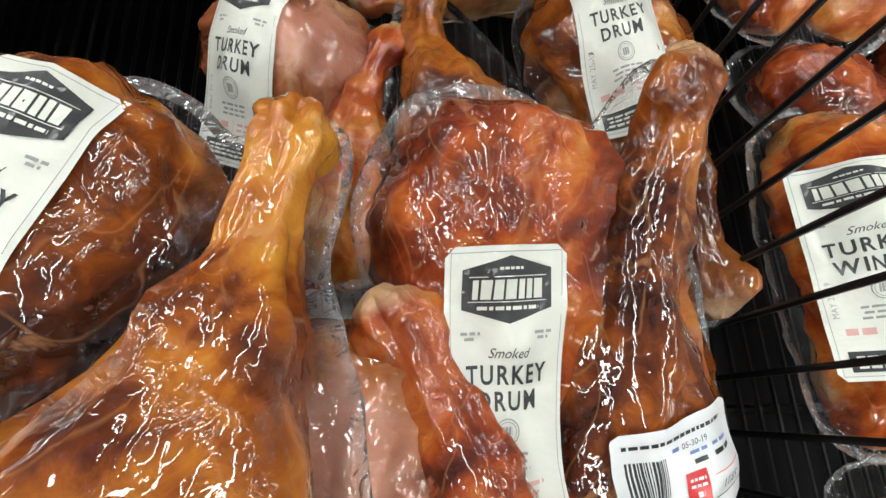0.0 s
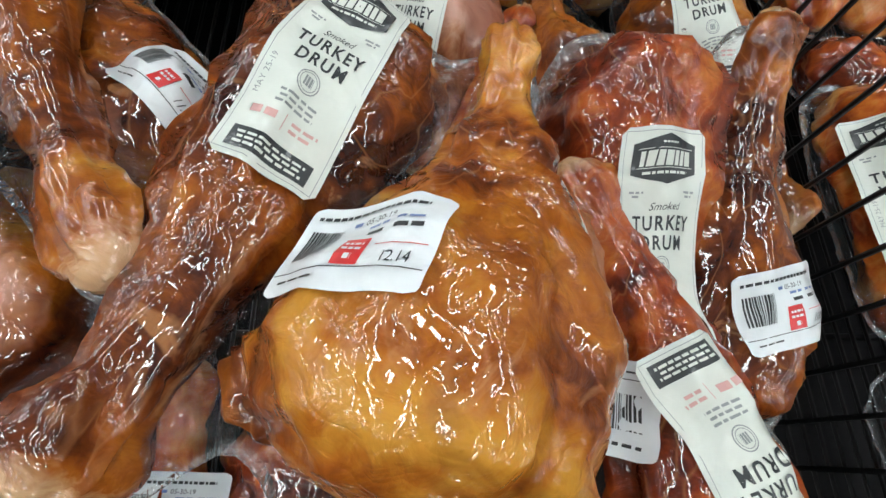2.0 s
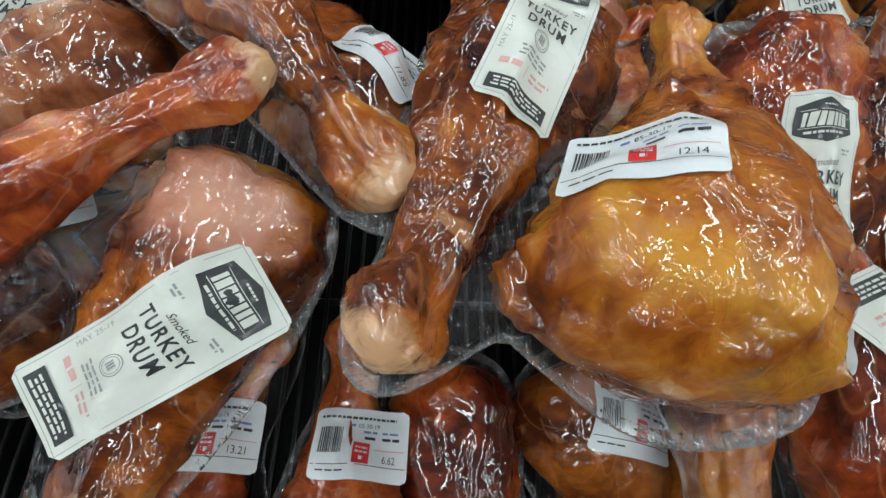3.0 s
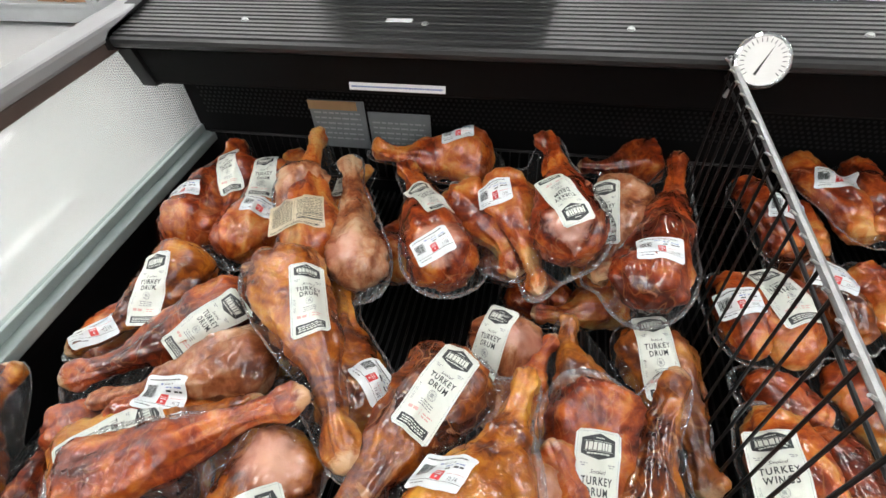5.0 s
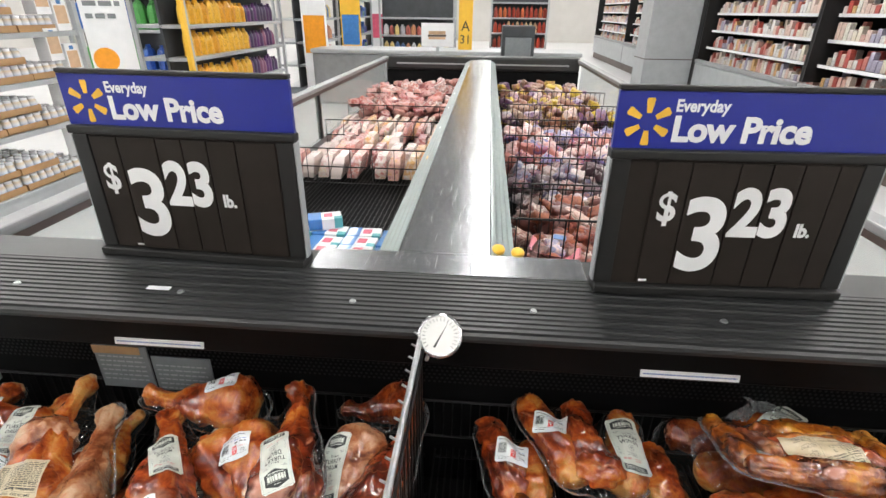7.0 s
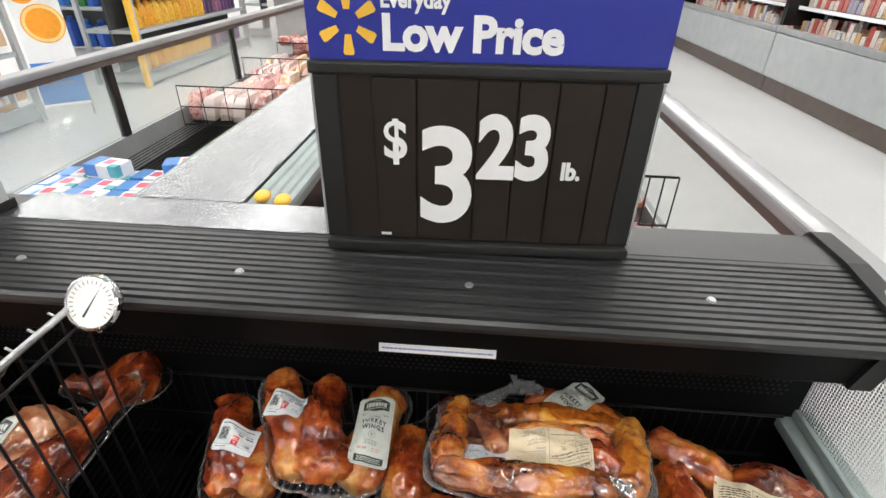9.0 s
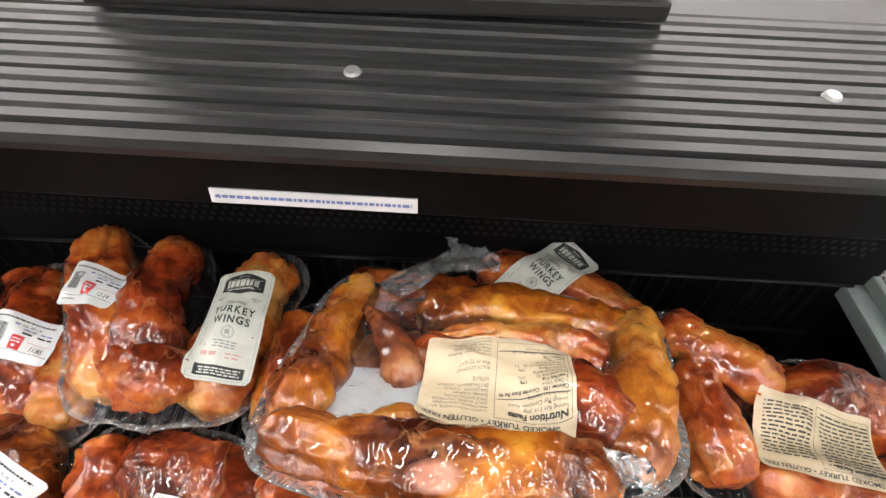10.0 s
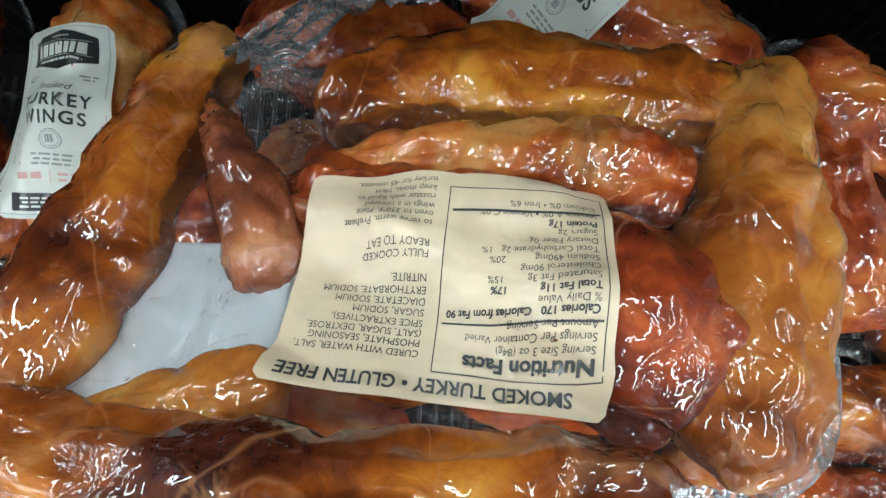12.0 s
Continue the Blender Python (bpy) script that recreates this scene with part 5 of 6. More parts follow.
pack([joint([(0.48, -0.44, 0.58), (0.56, -0.46, 0.59), (0.66, -0.45, 0.58)], THIGH, 1.0), joint([(0.52, -0.54, 0.58), (0.62, -0.55, 0.58), (0.74, -0.53, 0.57)], WING, 1.6)], [("wings", 0.6, -0.5, -30)], "red", 0.012, "", WG)


def film_tail(parent, a, b, c, d, seed):
    """A rumpled free corner of the bag between four places."""
    n, vs = 14, []
    for j in range(n + 1):
        for i in range(n + 1):
            u, v = i / n, j / n
            p = Vector(a).lerp(Vector(b), u).lerp(Vector(d).lerp(Vector(c), u), v)
            p += Vector((0, 0, 1)) * 0.005 * noise.noise(Vector((u * 5, v * 2.5, seed))) + Vector((0.003, 0.004, 0.002)) * noise.noise(Vector((u * 9, v * 4, seed + 5)))
            vs.append(p - parent.location)
    fs = [(j * (n + 1) + i, j * (n + 1) + i + 1, (j + 1) * (n + 1) + i + 1, (j + 1) * (n + 1) + i) for j in range(n) for i in range(n)]
    m = len(vs)
    vs += [p - Vector((0, 0, 0.0005)) for p in vs]
    fs += [tuple(reversed([q + m for q in f])) for f in fs]
    mesh_object("bag_tail", vs, fs, FILM, parent, "rumpled free end of the film bag", True, {"rim": [0.6] * len(vs)})


def pad(parent, w, d, at, slope):
    """The white soaker pad that shows between the joints."""
    b = box(-w / 2, w / 2, -d / 2, d / 2, -0.002, 0.002, 0.0015)
    bmesh.ops.transform(b, matrix=Matrix.Translation(Vector(at) - parent.location) @ Matrix.Rotation(radians(slope), 4, "X"), verts=b.verts[:])
    part("soaker_pad", b, WHITE_LABEL, parent, "white absorbent pad")


pad(folded, 0.062, 0.052, (0.458, -0.205, 0.794), -25)
film_tail(folded, (0.444, -0.105, 0.772), (0.470, -0.122, 0.780), (0.506, -0.086, 0.776), (0.499, -0.068, 0.770), 1)
film_tail(folded, (0.506, -0.088, 0.772), (0.540, -0.088, 0.774), (0.540, -0.070, 0.772), (0.496, -0.054, 0.772), 2)
film_tail(folded, (0.582, -0.236, 0.824), (0.606, -0.240, 0.820), (0.606, -0.256, 0.820), (0.584, -0.252, 0.824), 3)

# ---- the long island case behind the rail ----
isle = thing("island_case", "long twin-tray refrigerated island case with a steel centre rail", "display case", (0, 2.35, 0))


def ipart(name, vf, mat, label="", parent=None):
    vs, fs = vf
    return mesh_object(name, [(x, y - 2.35, z) for x, y, z in vs], fs, mat, parent or isle, label)


ipart("centre_rail", prism_y([(-0.098, 0.921), (0.076, 0.921), (0.079, 0.44), (-0.101, 0.44)], 0.125, 4.35), BRUSHED, "brushed stainless centre rail")
for s, a, b in ((-1, -0.101, -0.150), (1, 0.079, 0.128)):
    prof = [(a, 0.917)]
    for k in range(4):
        q = a + (b - a) * (k + 0.15) / 4
        q2 = a + (b - a) * (k + 0.85) / 4
        prof += [(q, 0.917 - k * 0.007), (q2, 0.914 - k * 0.007)]
    prof += [(b, 0.885), (b - 0.004 * s, 0.865), (a, 0.860)]
    if s < 0:
        prof = prof[::-1]
    ipart("rail_flank", prism_y(prof[::-1], 0.126, 4.35), GREY_TRIM if s < 0 else GREY_TRIM, "grooved grey rail flank")
for x0, x1 in ((-0.96, -0.101), (0.079, 0.96)):
    ipart("tray_floor", ([(x0, 0.12, 0.46), (x1, 0.12, 0.46), (x1, 4.5, 0.46), (x0, 4.5, 0.46), (x0, 0.12, 0.44), (x1, 0.12, 0.44), (x1, 4.5, 0.44), (x0, 4.5, 0.44)], [(0, 1, 2, 3), (7, 6, 5, 4), (0, 4, 5, 1), (1, 5, 6, 2), (2, 6, 7, 3), (3, 7, 4, 0)]), BLACK_LINER)
    for k in range(int((x1 - x0 - 0.03) / 0.02)):
        ipart("rack_wire", rods([((x0 + 0.02 + k * 0.02, 0.14, 0.53), (x0 + 0.02 + k * 0.02, 4.5, 0.53))], 0.002, 5), BLACK_WIRE)
part("far_rail", box(-0.955, 0.955, 2.2, 2.42, 0.80, 0.93, 0.02), BLACK_SATIN, isle, "black far end rail")
part("far_panel", box(-0.955, 0.955, 2.22, 2.26, 0.44, 0.80), BLACK_LINER, isle)
part("far_strip", box(-0.85, 0.85, 2.190, 2.196, 0.855, 0.868), SHELF_GREY, isle)
part("base", box(-0.98, 0.98, -2.23, 2.4, 0.0, 0.435, 0.01), SHELF_GREY, isle)
for s in (-1, 1):
    part("side_wall", box(min(s * 0.962, s * 0.985), max(s * 0.962, s * 0.985), -2.23, 2.2, 0.436, 0.60), CAP, isle)
    for y0, y1 in ((-2.20, -0.02), (0.02, 2.18)):
        g = part("glass_pane", box(min(s * 0.966, s * 0.972), max(s * 0.966, s * 0.972), y0, y1, 0.602, 0.875), GLASS, isle)
        g.visible_shadow = False
    for y in (0.0, -1.05):
        part("glass_post", box(min(s * 0.955, s * 0.98), max(s * 0.955, s * 0.98), y - 0.018, y + 0.018, 0.602, 0.874, 0.003), BLACK, isle, "dark glass post")
# price tags on the right flank of the centre rail, and two yellow knobs at its end
rng = random.Random(11)
for k in range(22):
    y = 0.45 + k * 0.17 + rng.uniform(-0.04, 0.04)
    tg = thing("shelf_tag", "small pale paper price tag on the centre rail", "price tag", (0.112, y, 0.897), "tags along the centre rail")
    part("paper", box(-0.011, 0.011, -0.02, 0.02, -0.0006, 0.0006, turn=rng.uniform(-10, 10), tilt=Matrix.Rotation(radians(22), 4, "Y")), SIGN_WHITE if k % 4 else CARD, tg)
for k in range(7):
    y = 0.86 + k * 0.47
    tg = thing("shelf_tag", "small pale paper price tag on the centre rail", "price tag", (-0.118, y, 0.908), "tags along the centre rail")
    part("paper", box(-0.011, 0.011, -0.016, 0.016, -0.0006, 0.0006, tilt=Matrix.Rotation(radians(-20), 4, "Y")), YELLOW if k == 0 else SIGN_WHITE, tg)
for x, y in ((0.093, 0.160), (0.130, 0.150)):
    kb = bmesh.new()
    bmesh.ops.create_uvsphere(kb, u_segments=16, v_segments=10, radius=1.0)
    bmesh.ops.transform(kb, matrix=Matrix.Translation((x, y, 0.916)) @ Matrix.Diagonal((0.013, 0.018, 0.009, 1)), verts=kb.verts[:])
    tagged(bm_object("yellow_clip", kb, YELLOW, smooth=True), "small yellow plastic clip on the centre rail", "clip", "yellow clips")


def cross_divider(x0, x1, y, z0, z1, step):
    d = thing("wire_divider", "black wire tray divider standing across the tray", "wire divider", ((x0 + x1) / 2, y, z0), "wire dividers in the island trays")
    m = (x0 + x1) / 2
    n = int((x1 - x0) / step)
    repeat("upright_wire", rods([((0, 0, 0), (0, 0, z1 - z0))], 0.002, 5), BLACK_WIRE, d, [(x0 - m + k * step, 0, 0) for k in range(n + 1)])
    repeat("cross_wire", rods([((x0 - m, 0, 0), (x1 - m, 0, 0))], 0.0032, 6), BLACK_WIRE, d, [(0, 0.003, h) for h in (0.01, (z1 - z0) * 0.5, z1 - z0)])


for y in (1.65, 2.35, 2.9, 3.5):
    cross_divider(-0.93, -0.16, y, 0.535, 0.72, 0.11)
for y in (0.62, 0.95, 1.3, 1.7, 2.1, 2.6, 3.2):
    cross_divider(0.16, 0.93, y, 0.535, 0.80, 0.035)


def soft_packs(name, label, x0, x1, y0, y1, z, z_spread, size, count, mat, seed, lumpy=0.25, flat=0.45, layers=1):
    """A heap of small wrapped packs, uncountable from afar."""
    rng = random.Random(seed)
    vs, fs = [], []
    size *= 0.66
    for _ in range(int(count * 2.3)):
        c = Vector((rng.uniform(x0, x1), rng.uniform(y0, y1), z + rng.uniform(0, z_spread)))
        q = Euler((rng.uniform(-0.6, 0.6), rng.uniform(-0.6, 0.6), rng.uniform(0, 6.28))).to_quaternion()
        sx, sy, sz = size * rng.uniform(0.7, 1.2), size * rng.uniform(0.45, 0.75), size * flat * rng.uniform(0.7, 1.2)
        base, nu, nv = len(vs), 12, 7
        for j in range(nv + 1):
            t = math.pi * j / nv
            for i in range(nu):
                a = 2 * math.pi * i / nu
                p = Vector((math.sin(t) * math.cos(a), math.sin(t) * math.sin(a), math.cos(t)))
                p = Vector([math.copysign(abs(w) ** 0.5, w) for w in p])
                p *= 1 + 2.2 * lumpy * noise.noise(p * 2.6 + c * 30)
                vs.append(c + q @ Vector((p.x * sx, p.y * sy, p.z * sz)))
        for j in range(nv):
            for i in range(nu):
                fs.append((base + j * nu + i, base + j * nu + (i + 1) % nu, base + (j + 1) * nu + (i + 1) % nu, base + (j + 1) * nu + i))
    o = mesh_object(name, vs, fs, mat, None, "", True)
    return tagged(o, label, "meat packs", "", "stuff")


def wrapped_meat(name, colors):
    """Meat in glossy film: lean, fat and printed patches inside each pack, with film glints and shaded gaps in the
    colours.
    """
    w = Mat(name, colors[0], 0.3, 0, 0.8)
    g = w.node("ShaderNodeNewGeometry")
    v = w.coords()
    f = w.math("ADD", w.math("MULTIPLY", g.outputs["Random Per Island"], 0.75), w.math("MULTIPLY", w.noise(v, 48.0, 3, 0.6, 0.8), 0.5))
    w.color(w.ramp(f, [(0.12 + 0.85 * k / len(colors), c) for k, c in enumerate(colors)]))
    w.bump(w.noise(v, 60.0, 3, 0.6, 1.5), 0.01, 0.8, "Coat Normal")
    w.set("Coat Roughness", 0.05)
    return w.m


REDS = wrapped_meat("meat_mix_red", [(0.16, 0.02, 0.02), (0.42, 0.08, 0.06), (0.66, 0.42, 0.40), (0.34, 0.04, 0.04), (0.78, 0.68, 0.64), (0.45, 0.10, 0.07), (0.62, 0.30, 0.26)])
BROWNS = wrapped_meat("meat_mix_brown", [(0.05, 0.012, 0.008), (0.22, 0.05, 0.02), (0.42, 0.12, 0.05), (0.14, 0.02, 0.015), (0.70, 0.55, 0.46), (0.32, 0.07, 0.04), (0.10, 0.02, 0.012)])
DARKS = wrapped_meat("meat_mix_dark", [(0.03, 0.03, 0.07), (0.14, 0.04, 0.04), (0.55, 0.45, 0.42), (0.05, 0.06, 0.16), (0.30, 0.10, 0.07), (0.62, 0.55, 0.55), (0.07, 0.03, 0.04)])
PINKS = wrapped_meat("meat_mix_pink", [(0.30, 0.05, 0.05), (0.66, 0.36, 0.34), (0.80, 0.72, 0.70), (0.42, 0.08, 0.07), (0.12, 0.16, 0.42), (0.76, 0.58, 0.55), (0.50, 0.16, 0.13)])
YELLOWS = wrapped_meat("meat_mix_yellow", [(0.12, 0.04, 0.02), (0.35, 0.16, 0.09), (0.72, 0.52, 0.04), (0.24, 0.08, 0.05), (0.58, 0.42, 0.34), (0.16, 0.07, 0.22), (0.30, 0.12, 0.07)])
soft_packs("pink_meat_packs", "heap of pink and white wrapped meat packs", 0.2, 0.9, 0.2, 0.6, 0.56, 0.09, 0.085, 46, PINKS, 1)
soft_packs("red_meat_packs", "heap of red wrapped sausage packs", 0.2, 0.9, 0.66, 0.93, 0.56, 0.08, 0.075, 44, BROWNS, 2)
soft_packs("brown_meat_packs", "heap of brown smoked sausage packs", 0.2, 0.9, 0.98, 1.27, 0.56, 0.10, 0.075, 44, BROWNS, 3)
soft_packs("dark_meat_packs", "heap of dark blue wrapped meat packs", 0.2, 0.9, 1.33, 1.68, 0.56, 0.10, 0.08, 44, DARKS, 4)
soft_packs("pale_meat_packs", "heap of pale pink wrapped meat packs", 0.2, 0.9, 1.73, 2.55, 0.56, 0.12, 0.085, 80, PINKS, 5)
soft_packs("netted_ham_packs", "heap of brown hams with yellow tags", 0.2, 0.9, 2.65, 4.4, 0.56, 0.16, 0.09, 120, YELLOWS, 6)
def slab_rows(name, label, x0, x1, y0, y1, z, mat, seed, step=0.034, rows=3):
    """Flat packs standing in leaning rows, edge up."""
    rng = random.Random(seed)
    vs, fs = [], []
    depth = (y1 - y0) / rows
    for r in range(rows):
        x = x0
        while x < x1:
            if rng.random() < 0.93:
                w, d, h = step * 0.42, depth * rng.uniform(0.40, 0.47), rng.uniform(0.10, 0.135)
                lean, yc, base = rng.uniform(0.01, 0.04), y0 + depth * (r + 0.5) + rng.uniform(-0.012, 0.012), len(vs)
                for k, (zz, q) in enumerate(((0, 0.9), (0.25, 1.0), (0.75, 1.0), (1.0, 0.8))):
                    vs += [(x + sx * w * q + lean * zz, yc + sy * d * q, z + h * zz + rng.uniform(-0.002, 0.002)) for sx, sy in ((-1, -1), (1, -1), (1, 1), (-1, 1))]
                for k in range(3):
                    fs += [(base + k * 4 + i, base + k * 4 + (i + 1) % 4, base + k * 4 + 4 + (i + 1) % 4, base + k * 4 + 4 + i) for i in range(4)]
                fs.append((base + 12, base + 13, base + 14, base + 15))
            x += step * rng.uniform(0.95, 1.15)
    return tagged(mesh_object(name, vs, fs, mat, None), label, "meat packs", "", "stuff")


BACON = wrapped_meat("bacon_slabs", [(0.70, 0.12, 0.10), (0.80, 0.60, 0.56), (0.62, 0.20, 0.17), (0.84, 0.78, 0.74), (0.72, 0.40, 0.12), (0.78, 0.48, 0.44), (0.35, 0.05, 0.05), (0.82, 0.70, 0.66)])
slab_rows("sliced_meat_packs", "rows of flat red and yellow sliced meat packs", -0.92, -0.17, 1.72, 2.30, 0.54, BACON, 7, 0.07, 3)
slab_rows("bacon_packs", "rows of flat bacon packs standing on edge", -0.92, -0.17, 2.40, 2.86, 0.54, BACON, 8, 0.036, 2)
soft_packs("red_sausage_packs", "heap of red sausage packs", -0.92, -0.18, 2.95, 4.4, 0.60, 0.12, 0.08, 130, REDS, 9)


def foam_tray(tone):
    """A foam tray with flared sides, meat lumps in it and film pulled over."""
    t = thing("foam_tray", "pink foam tray of wrapped pork pieces", "meat tray", (0, 0, 0), "foam trays in the island case")
    rings = [(0.085, 0.055, 0.0), (0.110, 0.075, 0.034), (0.118, 0.083, 0.036), (0.106, 0.071, 0.032), (0.080, 0.050, 0.004)]
    n, vs, fs = 24, [], []
    for a, b, z in rings:
        for k in range(n):
            c, d = math.cos(2 * math.pi * k / n), math.sin(2 * math.pi * k / n)
            vs.append((a * math.copysign(abs(c) ** 0.45, c), b * math.copysign(abs(d) ** 0.45, d), z))
    for k in range(len(rings) - 1):
        fs += [(k * n + i, k * n + (i + 1) % n, (k + 1) * n + (i + 1) % n, (k + 1) * n + i) for i in range(n)]
    fs += [tuple(reversed(range(n))), tuple(range((len(rings) - 1) * n, len(rings) * n))]
    mesh_object("tray", vs, fs, FOAM, t, "pink foam tray", True)
    for k, (x, y, a) in enumerate(((-0.05, 0.0, 20), (0.01, 0.012, 70), (0.055, -0.006, 110))):
        l = limb([(x - 0.035 * math.sin(radians(a)), y - 0.035 * math.cos(radians(a)), 0.026), (x, y, 0.034), (x + 0.035 * math.sin(radians(a)), y + 0.035 * math.cos(radians(a)), 0.026)], THIGH, 0.62, 0.8, None, 90 + k, 16, 16)
        mesh_object("meat_piece", l["v"], l["f"], tone, t, "", True)
    bm = box(0.02, 0.075, -0.03, 0.012, 0.0535, 0.0545, 0.0003)
    part("label", bm, SNACK_BLUE, t, "blue and white label")
    return t


FOAM = worn("pink_foam", (0.72, 0.24, 0.28), 0.6, 0, 30, 0.12, 0.1, 0.0004)
SNACK_BLUE = worn("snack_blue", (0.06, 0.22, 0.55), 0.35, 0, 40, 0.2, 0.3, 0)
first_tray = foam_tray(PINKS)
first_tray.location = (0.34, 0.27, 0.60)
for x, y, z, tx, ty, a in ((0.58, 0.28, 0.615, 6, 4, 12), (0.80, 0.30, 0.60, -4, -8, 70), (0.36, 0.47, 0.61, 8, -5, -20), (0.62, 0.49, 0.62, 10, 6, 5), (0.82, 0.53, 0.605, -6, 4, 40), (0.30, 0.78, 0.61, 5, 8, 80), (0.66, 0.80, 0.62, 9, -6, 15)):
    copy_thing(first_tray, pose(x, y, z, tx, ty, a))


# blue and pink printed boxes in rows
def printed_pack(seed):
    bx = thing("snack_box", "small box printed in blue, white and pink", "box", (0, 0, 0), "printed boxes in the island tray")
    part("carton", box(-0.058, 0.058, -0.036, 0.036, 0, 0.045, 0.004), SIGN_WHITE, bx)
    part("blue_band", box(-0.059, -0.012, -0.0368, 0.0368, 0.006, 0.0458, 0.003), SNACK_BLUE, bx, "blue printed band")
    part("red_badge", box(-0.004, 0.026, -0.016, 0.018, 0.0452, 0.0464), SNACK_RED, bx, "pink printed badge")
    part("teal_corner", box(0.030, 0.059, -0.0368, -0.012, 0.008, 0.0458, 0.002), SNACK_TEAL, bx, "teal printed corner")
    return bx


SNACK_RED = worn("snack_pink", (0.75, 0.12, 0.2), 0.35, 0, 40, 0.2, 0.3, 0)
SNACK_TEAL = worn("snack_teal", (0.10, 0.42, 0.46), 0.35, 0, 40, 0.2, 0.3, 0)
first = printed_pack(0)
first.location = (-0.23, 0.56, 0.575)
rng = random.Random(3)
for i in range(6):
    for j in range(5):
        if i or j:
            copy_thing(first, pose(-0.23 - i * 0.122, 0.56 + j * 0.078, 0.575 + rng.uniform(0, 0.01), 0, 0, rng.uniform(-4, 4)))
copy_thing(first, pose(-0.50, 0.90, 0.625, 0, 0, 20))
copy_thing(first, pose(-0.73, 0.86, 0.625, 0, 0, -8))
lower = tagged(bm_object("tray_crate", box(-0.93, -0.16, 0.50, 0.95, 0.535, 0.573, 0.004), CARD), "shallow cardboard crate under the printed boxes", "crate")


# ---- shelves beyond the aisle ----
def shelf_unit(name, label, x0, x1, y0, y1, levels, depth_axis, back=True, group="store shelves", top=1.9):
    u = thing(name, label, "shelf", ((x0 + x1) / 2, (y0 + y1) / 2, 0), group)
    cx, cy = (x0 + x1) / 2, (y0 + y1) / 2
    hx, hy = (x1 - x0) / 2, (y1 - y0) / 2
    part("base", box(-hx, hx, -hy, hy, 0.03, 0.13, 0.006), SHELF_GREY, u)
    for z in levels:
        part("shelf_board", box(-hx, hx, -hy, hy, z - 0.035, z, 0.004), SHELF_GREY, u)
    for sx in (-1, 1):
        for sy in (-1, 1):
            part("post", box(sx * hx - 0.02, sx * hx + 0.02, sy * hy - 0.02, sy * hy + 0.02, 0, top), SHELF_GREY, u)
    if back:
        if depth_axis == "x":
            part("back_board", box(-0.015, 0.015, -hy, hy, 0.13, top), SHELF_DARK, u)
        else:
            part("back_board", box(-hx, hx, -0.015, 0.015, 0.13, top), SHELF_DARK, u)
    return u


def jar_tray(n, m, mat):
    """A cardboard tray of small jars: one thing with its jars as parts."""
    t = thing("jar_tray", "cardboard tray of small jars with pale blue labels", "tray of jars", (0, 0, 0), "trays of jars on the rack")
    w, d = n * 0.052, m * 0.052
    bm = box(-d / 2, d / 2, -w / 2, w / 2, 0, 0.004)
    for a in ((-d / 2, -d / 2 + 0.003, -w / 2, w / 2), (d / 2 - 0.003, d / 2, -w / 2, w / 2), (-d / 2, d / 2, -w / 2, -w / 2 + 0.003), (-d / 2, d / 2, w / 2 - 0.003, w / 2)):
        add_box(bm, *a, 0, 0.036)
    part("tray", bm, CARD, t, "brown cardboard tray")
    jars = [(0.019, 0.004), (0.023, 0.010), (0.023, 0.062), (0.018, 0.070), (0.019, 0.072), (0.019, 0.082), (0.016, 0.084)]
    for i in range(n):
        for j in range(m):
            vs, fs = [], []
            for r, z in jars:
                vs += [(r * math.cos(2 * math.pi * k / 10), r * math.sin(2 * math.pi * k / 10), z) for k in range(10)]
            for q in range(len(jars) - 1):
                fs += [(q * 10 + k, q * 10 + (k + 1) % 10, (q + 1) * 10 + (k + 1) % 10, (q + 1) * 10 + k) for k in range(10)]
            fs.append(tuple(range((len(jars) - 1) * 10, len(jars) * 10)))
            if (i, j) == (0, 0):
                first_jar = mesh_object("jar", vs, fs, mat, t, "small jar with a pale blue label", True)
                o = first_jar
            else:
                o = new("jar", first_jar.data)
                o.parent = t
            o.location = (-d / 2 + 0.026 + j * 0.052, -w / 2 + 0.026 + i * 0.052, 0.0)
    return t


def jar_material():
    w = Mat("jar_with_label", (0.6, 0.6, 0.65), 0.25, 0, 0.4)
    sep = w.node("ShaderNodeSeparateXYZ")
    w.link(w.coords(), sep.inputs[0])
    col = w.ramp(w.math("MULTIPLY", sep.outputs["Z"], 11.0), [(0.0, (0.62, 0.5, 0.35)), (0.25, (0.45, 0.55, 0.75)), (0.5, (0.7, 0.72, 0.78)), (0.72, (0.7, 0.58, 0.42)), (0.80, (0.75, 0.75, 0.78))])
    w.color(col)
    return w.m


JAR = jar_material()
rack = shelf_unit("display_rack", "grey metal display rack filled with trays of jars", -4.5, -3.11, 2.03, 3.24, (0.15, 0.54, 0.858, 1.17, 1.5), "y", False, top=2.1)
tray = jar_tray(5, 3, JAR)
tray.location, tray.scale = (-3.235, 2.225, 0.151), (1.25, 1.25, 1.25)
rng = random.Random(21)
for z in (0.151, 0.541, 0.859, 1.171):
    for k in range(3):
        for row in range(2):
            for up in range(2):
                if (z, k, row, up) != (0.151, 0, 0, 0) and not (k == 2 and up):
                    copy_thing(tray, pose(-3.235 - row * 0.22 + rng.uniform(-0.01, 0.01), 2.225 + k * 0.335, z + up * 0.112, 0, 0, rng.uniform(-2, 2)))
    for row in range(3):
        for up in range(2):
            copy_thing(tray, pose(-3.72 - row * 0.24, 2.235, z + up * 0.112, 0, 0, 90 + rng.uniform(-3, 3)))


